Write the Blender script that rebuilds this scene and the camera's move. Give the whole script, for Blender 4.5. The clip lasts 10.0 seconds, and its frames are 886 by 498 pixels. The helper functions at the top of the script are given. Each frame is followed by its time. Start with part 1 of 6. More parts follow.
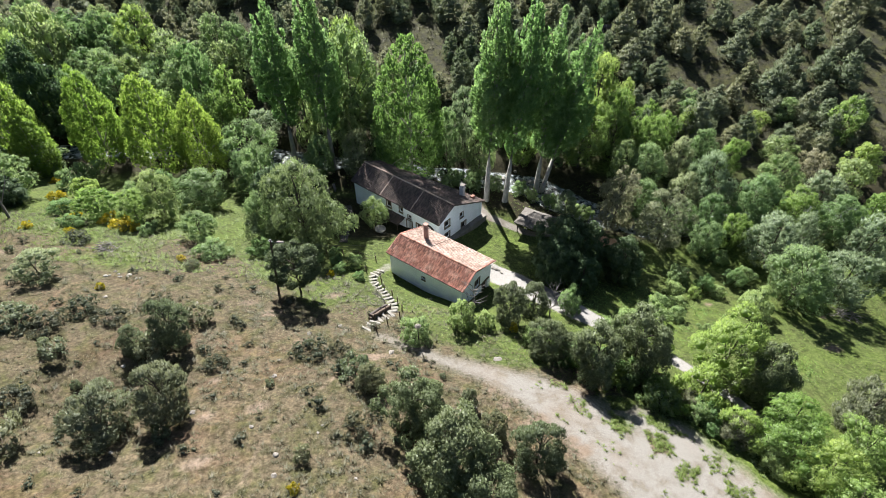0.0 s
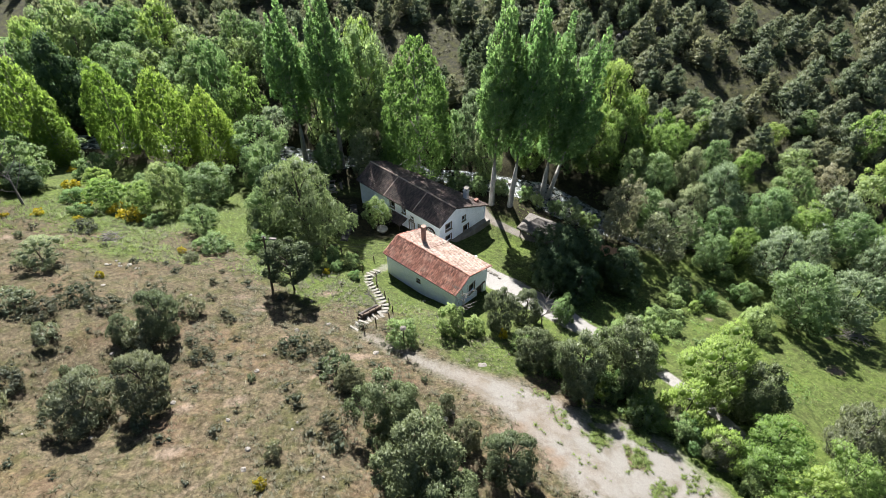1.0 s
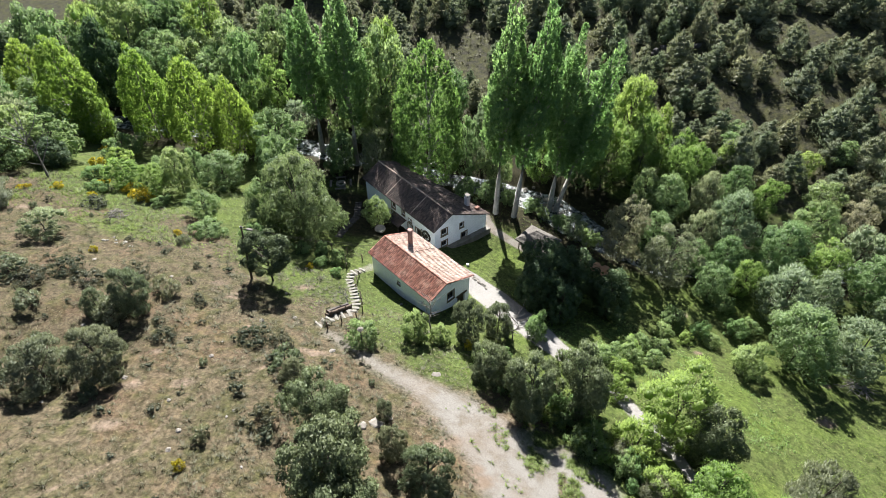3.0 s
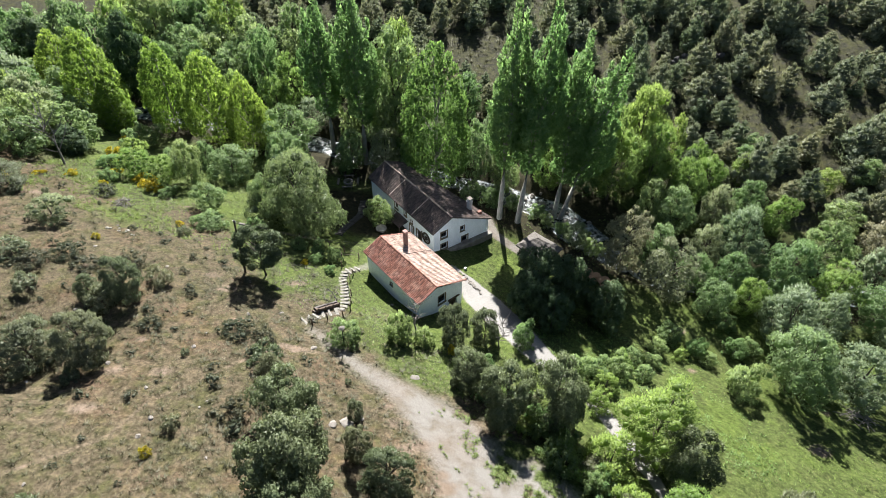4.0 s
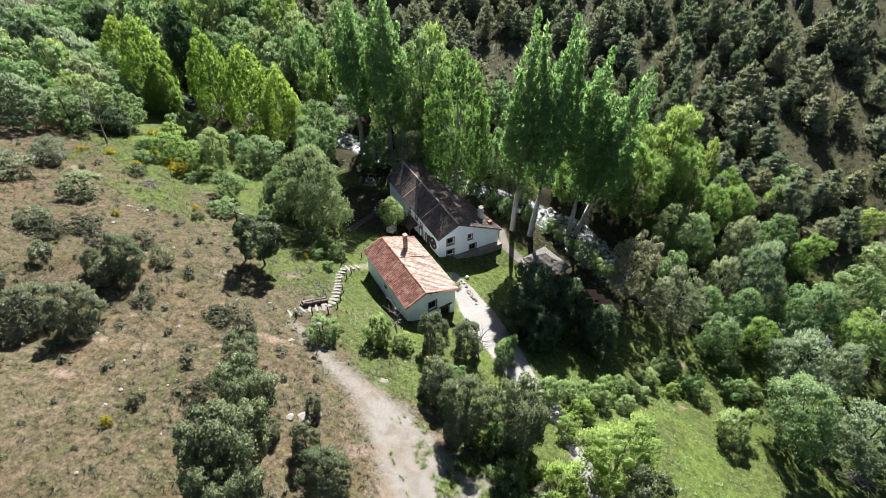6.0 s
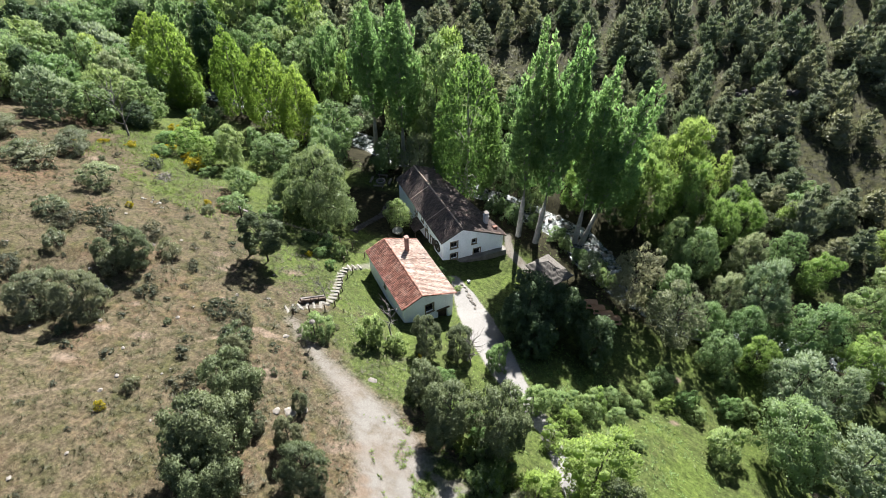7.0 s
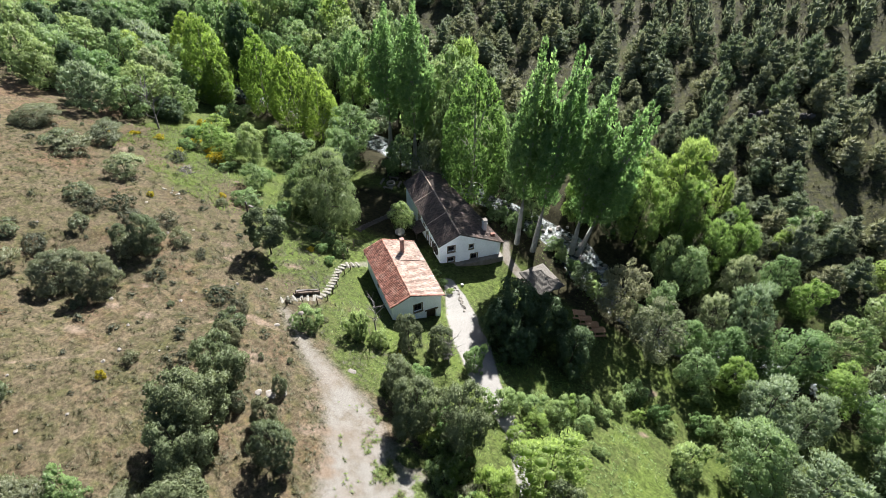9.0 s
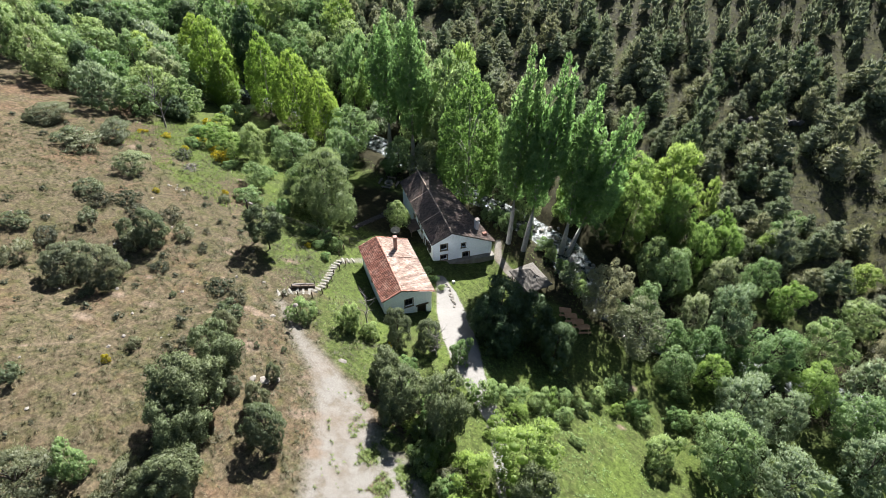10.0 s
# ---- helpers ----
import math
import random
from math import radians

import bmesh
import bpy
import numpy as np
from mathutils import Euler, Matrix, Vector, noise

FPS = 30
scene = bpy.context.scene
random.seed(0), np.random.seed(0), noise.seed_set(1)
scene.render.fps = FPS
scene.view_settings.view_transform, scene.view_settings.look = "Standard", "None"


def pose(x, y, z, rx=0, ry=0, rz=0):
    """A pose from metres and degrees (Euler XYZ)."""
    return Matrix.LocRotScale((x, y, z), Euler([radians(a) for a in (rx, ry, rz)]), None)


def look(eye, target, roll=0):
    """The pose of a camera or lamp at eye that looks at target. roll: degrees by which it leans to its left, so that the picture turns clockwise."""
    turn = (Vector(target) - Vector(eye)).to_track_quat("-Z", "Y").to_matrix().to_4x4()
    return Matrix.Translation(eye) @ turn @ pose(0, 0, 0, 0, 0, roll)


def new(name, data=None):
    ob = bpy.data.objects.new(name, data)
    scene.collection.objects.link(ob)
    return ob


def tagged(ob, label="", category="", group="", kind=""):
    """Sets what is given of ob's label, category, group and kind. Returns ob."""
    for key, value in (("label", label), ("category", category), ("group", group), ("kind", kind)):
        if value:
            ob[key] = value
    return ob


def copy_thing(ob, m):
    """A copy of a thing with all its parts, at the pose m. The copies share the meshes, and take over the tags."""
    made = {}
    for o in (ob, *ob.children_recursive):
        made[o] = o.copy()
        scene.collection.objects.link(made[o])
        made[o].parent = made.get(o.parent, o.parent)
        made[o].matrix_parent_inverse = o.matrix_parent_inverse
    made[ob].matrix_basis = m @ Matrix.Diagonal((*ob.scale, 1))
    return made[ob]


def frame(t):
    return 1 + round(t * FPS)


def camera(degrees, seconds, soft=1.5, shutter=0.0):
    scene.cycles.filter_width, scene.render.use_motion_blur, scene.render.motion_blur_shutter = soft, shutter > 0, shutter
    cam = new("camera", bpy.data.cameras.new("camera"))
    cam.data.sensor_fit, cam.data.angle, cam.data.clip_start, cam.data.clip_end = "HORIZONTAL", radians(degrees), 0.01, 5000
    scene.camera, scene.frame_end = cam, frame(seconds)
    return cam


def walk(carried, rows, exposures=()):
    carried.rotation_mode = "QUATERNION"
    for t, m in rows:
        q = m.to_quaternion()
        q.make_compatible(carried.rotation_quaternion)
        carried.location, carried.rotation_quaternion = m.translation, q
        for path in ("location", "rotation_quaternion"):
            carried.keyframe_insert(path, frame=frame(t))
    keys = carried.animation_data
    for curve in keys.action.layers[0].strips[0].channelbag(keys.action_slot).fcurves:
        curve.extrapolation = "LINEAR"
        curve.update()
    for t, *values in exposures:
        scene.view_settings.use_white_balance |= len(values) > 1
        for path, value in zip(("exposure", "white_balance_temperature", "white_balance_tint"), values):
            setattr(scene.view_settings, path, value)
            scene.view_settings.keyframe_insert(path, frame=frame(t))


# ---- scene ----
cam = camera(78.6, 10.0, 0.55)
# seconds, eye, yaw, pitch, roll
PATH = [
    (0, -1.771, 0.241, 54.904, 2.256, -42.271, -0.041),
    (0.5, -0.246, 0.415, 54.986, 3.829, -42.226, 0.038),
    (1, 1.590, 0.676, 55.077, 5.518, -42.186, 0.112),
    (1.5, 3.618, 1.028, 55.164, 7.279, -42.151, 0.182),
    (2, 5.743, 1.469, 55.246, 9.088, -42.120, 0.249),
    (2.5, 7.890, 1.997, 55.321, 10.936, -42.092, 0.313),
    (4, 13.990, 3.987, 55.566, 16.670, -42.029, 0.495),
    (4.5, 15.825, 4.739, 55.687, 18.628, -42.014, 0.552),
    (5, 17.551, 5.500, 55.848, 20.587, -42.002, 0.609),
    (5.5, 19.174, 6.251, 56.063, 22.524, -41.993, 0.666),
    (7, 23.610, 8.182, 57.152, 27.870, -41.982, 0.857),
    (7.5, 25.022, 8.627, 57.699, 29.363, -41.984, 0.934),
    (8, 26.443, 8.926, 58.347, 30.647, -41.991, 1.020),
    (8.5, 27.893, 9.047, 59.098, 31.693, -42.002, 1.118),
    (9, 29.391, 8.961, 59.949, 32.488, -42.017, 1.227),
    (9.5, 30.950, 8.639, 60.891, 33.041, -42.038, 1.347),
    (10, 32.573, 8.052, 61.910, 33.392, -42.064, 1.476),
]
walk(cam, [(t, pose(x, y, z, 0, 0, yaw) @ pose(0, 0, 0, 90 + pitch) @ pose(0, 0, 0, 0, 0, roll)) for t, x, y, z, yaw, pitch, roll in PATH])

# ---- light ----
SUN = Vector((-0.242, 0.732, 0.637)).normalized()
world = bpy.data.worlds.new("sky")
scene.world = world
world.use_nodes = True
wn = world.node_tree.nodes
sky = wn.new("ShaderNodeTexSky")
sky.sky_type = "NISHITA"
sky.sun_disc = False
sky.sun_elevation = math.asin(SUN.z)
sky.sun_rotation = math.atan2(SUN.x, SUN.y)
sky.air_density, sky.dust_density = 1.0, 1.0
world.node_tree.links.new(sky.outputs[0], wn["Background"].inputs[0])
wn["Background"].inputs[1].default_value = 0.037
sun = new("sun", bpy.data.lights.new("sun", "SUN"))
sun.data.energy, sun.data.angle, sun.data.color = 5.0, radians(0.53), (1.0, 0.97, 0.95)
sun.matrix_world = look(SUN * 150, (0, 0, 0))
scene.view_settings.exposure = 2.02


# ---- materials ----
def material(name):
    m = bpy.data.materials.new(name)
    m.use_nodes = True
    return m, m.node_tree.nodes, m.node_tree.links, m.node_tree.nodes["Principled BSDF"]


def ramp(nodes, links, source, stops):
    r = nodes.new("ShaderNodeValToRGB")
    while len(r.color_ramp.elements) < len(stops):
        r.color_ramp.elements.new(0.5)
    for e, (p, c) in zip(r.color_ramp.elements, stops):
        e.position, e.color = p, (*c, 1)
    links.new(source, r.inputs[0])
    return r.outputs[0]


def noise_node(nodes, links, coord, scale, detail=4.0, rough=0.6):
    n = nodes.new("ShaderNodeTexNoise")
    n.inputs["Scale"].default_value, n.inputs["Detail"].default_value, n.inputs["Roughness"].default_value = scale, detail, rough
    links.new(coord, n.inputs["Vector"])
    return n.outputs["Fac"]


def mix(nodes, links, fac, a, b, how="MIX"):
    n = nodes.new("ShaderNodeMix")
    n.data_type, n.blend_type = "RGBA", how
    for value, socket in ((fac, n.inputs[0]), (a, n.inputs[6]), (b, n.inputs[7])):
        if isinstance(value, (int, float)):
            socket.default_value = value
        elif isinstance(value, tuple):
            socket.default_value = (*value, 1)
        else:
            links.new(value, socket)
    return n.outputs[2]


def surface(name, colours, scale=3.0, rough=0.8, bump=0.3, fine=25.0, metal=0.0, island=0.0, depth=0.02):
    """A rough surface whose colour wanders at two scales; island: how much each loose piece differs."""
    m, nodes, links, bsdf = material(name)
    co = nodes.new("ShaderNodeTexCoord").outputs["Object"]
    big = noise_node(nodes, links, co, scale)
    small = noise_node(nodes, links, co, fine, 3)
    k = len(colours)
    stops = [(0.3 + 0.4 * i / max(1, k - 1), c) for i, c in enumerate(colours)]
    col = ramp(nodes, links, big, stops)
    grey = ramp(nodes, links, small, [(0.3, (0.72, 0.72, 0.72)), (0.7, (1.15, 1.15, 1.15))])
    col = mix(nodes, links, 0.8, col, grey, "MULTIPLY")
    if island:
        geo = nodes.new("ShaderNodeNewGeometry").outputs["Random Per Island"]
        tone = ramp(nodes, links, geo, [(0.0, (1 - island,) * 3), (0.6, (1, 1, 1)), (1.0, (1 + island * 0.7,) * 3)])
        col = mix(nodes, links, 1.0, col, tone, "MULTIPLY")
    links.new(col, bsdf.inputs["Base Color"])
    bsdf.inputs["Roughness"].default_value, bsdf.inputs["Metallic"].default_value = rough, metal
    if bump:
        b = nodes.new("ShaderNodeBump")
        b.inputs["Strength"].default_value, b.inputs["Distance"].default_value = bump, depth
        links.new(small, b.inputs["Height"])
        links.new(b.outputs[0], bsdf.inputs["Normal"])
    return m


def leaves(name, dark, mid, light, through_light=0.4, shift=0.25):
    """Foliage: each leaf spray its own tone, light shining through, each plant a little different."""
    m = bpy.data.materials.new(name)
    m.use_nodes = True
    nodes, links = m.node_tree.nodes, m.node_tree.links
    nodes.remove(nodes["Principled BSDF"])
    geo = nodes.new("ShaderNodeNewGeometry").outputs["Random Per Island"]
    blend = lambda a, b, k: tuple(p + (q - p) * k for p, q in zip(a, b))  # noqa: E731
    col = ramp(nodes, links, geo, [(0.0, blend(mid, dark, 0.6)), (0.5, mid), (1.0, blend(mid, light, 0.45))])
    info = nodes.new("ShaderNodeObjectInfo").outputs["Random"]
    tone = ramp(nodes, links, info, [(0.0, (1 - shift, 1 - shift * 0.6, 1 - shift)), (0.5, (1, 1, 1)), (1.0, (1 + shift, 1 + shift * 0.5, 1 + shift * 0.2))])
    col = mix(nodes, links, 1.0, col, tone, "MULTIPLY")
    co = nodes.new("ShaderNodeTexCoord").outputs["Object"]
    fine = ramp(nodes, links, noise_node(nodes, links, co, 7.0, 2, 0.6), [(0.34, (0.62, 0.64, 0.62)), (0.52, (1, 1, 1)), (0.68, (1.35, 1.3, 1.2))])
    col = mix(nodes, links, 0.55, col, fine, "MULTIPLY")
    diffuse, trans, gloss = nodes.new("ShaderNodeBsdfDiffuse"), nodes.new("ShaderNodeBsdfTranslucent"), nodes.new("ShaderNodeBsdfGlossy")
    warm = mix(nodes, links, 1.0, col, (1.05, 1.06, 0.88), "MULTIPLY")
    links.new(col, diffuse.inputs[0])
    links.new(warm, trans.inputs[0])
    gloss.inputs["Roughness"].default_value = 0.5
    one, two = nodes.new("ShaderNodeMixShader"), nodes.new("ShaderNodeMixShader")
    one.inputs[0].default_value, two.inputs[0].default_value = through_light, 0.015
    links.new(diffuse.outputs[0], one.inputs[1])
    links.new(trans.outputs[0], one.inputs[2])
    links.new(one.outputs[0], two.inputs[1])
    links.new(gloss.outputs[0], two.inputs[2])
    links.new(two.outputs[0], nodes["Material Output"].inputs[0])
    return m


def ground_material():
    """Dry turf, green turf, gravel, bare earth and forest litter (also the yard's painted shade), mixed by how the
    ground is covered.
    """
    m, nodes, links, bsdf = material("ground_cover")
    co = nodes.new("ShaderNodeTexCoord").outputs["Object"]

    def cover(name):
        a = nodes.new("ShaderNodeAttribute")
        a.attribute_name = name
        return a.outputs["Fac"]

    n1, n2, n3, n4 = (noise_node(nodes, links, co, s, 6, 0.65) for s in (0.09, 0.7, 4.0, 16.0))

    def blurred(fac, amount=0.55, low=0.4, high=0.6):
        add = nodes.new("ShaderNodeMath")
        add.operation = "MULTIPLY_ADD"
        both = mix(nodes, links, 0.45, n2, n3)
        links.new(both, add.inputs[0])
        add.inputs[1].default_value = amount
        sub = nodes.new("ShaderNodeMath")
        sub.operation = "ADD"
        links.new(fac, sub.inputs[0])
        sub.inputs[1].default_value = -amount / 2
        links.new(sub.outputs[0], add.inputs[2])
        r = nodes.new("ShaderNodeMapRange")
        r.inputs["From Min"].default_value, r.inputs["From Max"].default_value = low, high
        links.new(add.outputs[0], r.inputs["Value"])
        return r.outputs["Result"]

    straw = ramp(nodes, links, n3, [(0.30, (0.036, 0.029, 0.017)), (0.48, (0.073, 0.059, 0.037)), (0.68, (0.114, 0.093, 0.061))])
    olive = ramp(nodes, links, n3, [(0.30, (0.023, 0.027, 0.010)), (0.55, (0.056, 0.058, 0.022)), (0.75, (0.095, 0.086, 0.039))])
    red = ramp(nodes, links, n3, [(0.30, (0.070, 0.037, 0.022)), (0.7, (0.143, 0.086, 0.056))])
    dry = mix(nodes, links, ramp(nodes, links, n2, [(0.45, (0, 0, 0)), (0.64, (0.85, 0.85, 0.85))]), straw, olive)
    dry = mix(nodes, links, ramp(nodes, links, n1, [(0.5, (0, 0, 0)), (0.64, (0.5, 0.5, 0.5))]), dry, red)
    turf = ramp(nodes, links, n3, [(0.28, (0.025, 0.038, 0.009)), (0.5, (0.051, 0.069, 0.019)), (0.72, (0.092, 0.106, 0.037))])
    turf = mix(nodes, links, ramp(nodes, links, n2, [(0.5, (0, 0, 0)), (0.72, (0.602, 0.602, 0.602))]), turf, olive)
    lush = ramp(nodes, links, n3, [(0.28, (0.033, 0.052, 0.009)), (0.5, (0.064, 0.092, 0.019)), (0.72, (0.102, 0.126, 0.035))])
    turf = mix(nodes, links, ramp(nodes, links, noise_node(nodes, links, co, 0.16, 5, 0.6), [(0.47, (0, 0, 0)), (0.6, (0.8, 0.8, 0.8))]), turf, lush)
    earth = ramp(nodes, links, n3, [(0.3, (0.102, 0.075, 0.053)), (0.7, (0.159, 0.126, 0.096))])
    gravel = ramp(nodes, links, n4, [(0.3, (0.122, 0.112, 0.100)), (0.5, (0.153, 0.144, 0.128)), (0.7, (0.177, 0.168, 0.154))])
    # forest floor by the stream; its dark tone also paints the yard's shade
    litter_yard_shade = ramp(nodes, links, n3, [(0.3, (0.012, 0.012, 0.006)), (0.55, (0.027, 0.025, 0.012)), (0.75, (0.047, 0.043, 0.021))])
    scree = ramp(nodes, links, n3, [(0.3, (0.016, 0.017, 0.011)), (0.5, (0.034, 0.034, 0.022)), (0.7, (0.064, 0.060, 0.042))])
    scrub = mix(nodes, links, ramp(nodes, links, n2, [(0.4, (0, 0, 0)), (0.6, (1, 1, 1))]), scree, olive)
    worn = ramp(nodes, links, n2, [(0.46, (0, 0, 0)), (0.64, (0.55, 0.55, 0.55))])
    gravel = mix(nodes, links, worn, gravel, straw)
    gravel = mix(nodes, links, ramp(nodes, links, n1, [(0.45, (0, 0, 0)), (0.6, (0.4, 0.4, 0.4))]), gravel, earth)
    col = mix(nodes, links, blurred(cover("green")), dry, turf)
    col = mix(nodes, links, blurred(cover("hill")), col, scrub)
    col = mix(nodes, links, blurred(cover("wood_and_yard_shade")), col, litter_yard_shade)
    col = mix(nodes, links, blurred(cover("gravel"), 1.1, 0.3, 0.66), col, gravel)
    pale = ramp(nodes, links, n3, [(0.3, (0.150, 0.143, 0.132)), (0.7, (0.212, 0.205, 0.192))])
    col = mix(nodes, links, blurred(cover("paved"), 0.5), col, pale)
    col = mix(nodes, links, blurred(cover("earth"), 0.6), col, earth)
    mott = ramp(nodes, links, noise_node(nodes, links, co, 1.5, 6, 0.75), [(0.36, (0.36, 0.38, 0.32)), (0.52, (1, 1, 1)), (0.66, (1.4, 1.33, 1.28))])
    col = mix(nodes, links, blurred(cover("gravel"), 0.4, 0.3, 0.6), mix(nodes, links, 0.85, col, mott, "MULTIPLY"), col)
    grain = ramp(nodes, links, n4, [(0.3, (0.6, 0.6, 0.6)), (0.7, (1.25, 1.25, 1.25))])
    col = mix(nodes, links, 0.75, col, grain, "MULTIPLY")
    links.new(col, bsdf.inputs["Base Color"])
    bsdf.inputs["Roughness"].default_value = 0.95
    bsdf.inputs["Specular IOR Level"].default_value = 0.1
    b = nodes.new("ShaderNodeBump")
    b.inputs["Strength"].default_value, b.inputs["Distance"].default_value = 0.55, 0.09
    links.new(n4, b.inputs["Height"])
    links.new(b.outputs[0], bsdf.inputs["Normal"])
    return m


def water_material():
    m, nodes, links, bsdf = material("river_water")
    co = nodes.new("ShaderNodeTexCoord").outputs["Object"]
    foam = noise_node(nodes, links, co, 0.9, 8, 0.8)
    col = ramp(nodes, links, foam, [(0.45, (0.015, 0.02, 0.014)), (0.56, (0.20, 0.22, 0.22)), (0.68, (0.62, 0.64, 0.65))])
    links.new(col, bsdf.inputs["Base Color"])
    links.new(ramp(nodes, links, foam, [(0.5, (0.2, 0.2, 0.2)), (0.65, (0.7, 0.7, 0.7))]), bsdf.inputs["Roughness"])
    bsdf.inputs["Specular IOR Level"].default_value = 0.3
    b = nodes.new("ShaderNodeBump")
    b.inputs["Strength"].default_value, b.inputs["Distance"].default_value = 1.0, 0.3
    links.new(foam, b.inputs["Height"])
    links.new(b.outputs[0], bsdf.inputs["Normal"])
    return m


def glass_material():
    m, nodes, links, bsdf = material("window_glass")
    bsdf.inputs["Base Color"].default_value = (0.008, 0.01, 0.012, 1)
    bsdf.inputs["Roughness"].default_value = 0.2
    bsdf.inputs["Specular IOR Level"].default_value = 0.25
    return m


GROUND, WATER, GLASS = ground_material(), water_material(), glass_material()
PLASTER = surface("white_limewash", [(0.78, 0.81, 0.84), (0.87, 0.9, 0.93), (0.89, 0.92, 0.95)], 0.6, 0.9, 0.25, 14)
STONE = surface("grey_stone", [(0.095, 0.086, 0.071), (0.152, 0.138, 0.119), (0.200, 0.185, 0.162)], 1.2, 0.9, 0.6, 9, island=0.25)
# hillside ledge rock; on the yard steps the dark tone stands in for shade
ROCK_AND_SHADED_STEP = surface("dark_hill_rock_and_shaded_step", [(0.026, 0.024, 0.022), (0.053, 0.049, 0.045)], 1.2, 0.95, 0.6, 6)
PALE = surface("pale_stone", [(0.145, 0.136, 0.112), (0.195, 0.185, 0.157), (0.235, 0.222, 0.190)], 1.5, 0.9, 0.5, 12, island=0.2)
SURROUND = surface("ochre_stone_surround", [(0.137, 0.106, 0.074), (0.190, 0.153, 0.111)], 3, 0.9, 0.3, 20)
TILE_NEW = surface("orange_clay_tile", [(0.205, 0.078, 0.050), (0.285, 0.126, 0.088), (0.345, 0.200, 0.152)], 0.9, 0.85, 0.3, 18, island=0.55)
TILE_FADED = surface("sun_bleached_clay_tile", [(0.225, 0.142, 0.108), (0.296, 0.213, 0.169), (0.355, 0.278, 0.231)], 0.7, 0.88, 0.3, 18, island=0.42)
TILE_OLD = surface("weathered_dark_clay_tile", [(0.045, 0.036, 0.031), (0.085, 0.064, 0.055), (0.150, 0.105, 0.085)], 0.35, 0.9, 0.3, 18, island=0.5)
WOOD = surface("weathered_brown_wood", [(0.053, 0.034, 0.021), (0.095, 0.063, 0.040)], 4, 0.8, 0.4, 30)
GREYWOOD = surface("grey_old_wood", [(0.084, 0.074, 0.063), (0.148, 0.132, 0.111)], 4, 0.85, 0.4, 30)
DARKWOOD = surface("dark_painted_wood", [(0.024, 0.015, 0.011), (0.040, 0.024, 0.016)], 4, 0.6, 0.2, 30)
MORTAR = surface("pale_mortared_tile", [(0.277, 0.203, 0.157), (0.388, 0.314, 0.259)], 2, 0.9, 0.3, 18, island=0.25)
ROPE = surface("weathered_rope", [(0.079, 0.066, 0.046), (0.119, 0.099, 0.073)], 6, 0.9, 0.2, 40)
PINKBRICK = surface("pale_pink_brick", [(0.238, 0.132, 0.106), (0.304, 0.191, 0.158)], 3, 0.9, 0.5, 16)
BRICK = surface("red_brick", [(0.158, 0.074, 0.053), (0.211, 0.106, 0.074)], 3, 0.9, 0.5, 16)
THATCH = surface("grey_thatch", [(0.064, 0.055, 0.047), (0.095, 0.086, 0.074), (0.121, 0.109, 0.095)], 3, 0.95, 0.8, 22, depth=0.06)
IRON = surface("dark_iron", [(0.016, 0.016, 0.016), (0.032, 0.029, 0.026)], 5, 0.5, 0.1, 30, metal=0.6)
WHITE = surface("white_paint", [(0.45, 0.45, 0.44), (0.55, 0.55, 0.54)], 3, 0.5, 0.05, 20)
BARK = surface("brown_bark", [(0.037, 0.029, 0.021), (0.069, 0.055, 0.042)], 4, 0.95, 0.6, 14)
PALEBARK = surface("pale_poplar_bark", [(0.178, 0.166, 0.143), (0.273, 0.261, 0.232), (0.327, 0.315, 0.285)], 1.6, 0.9, 0.4, 9)
DEADWOOD = surface("bleached_dead_wood", [(0.106, 0.095, 0.084), (0.180, 0.164, 0.148)], 3, 0.9, 0.3, 20)
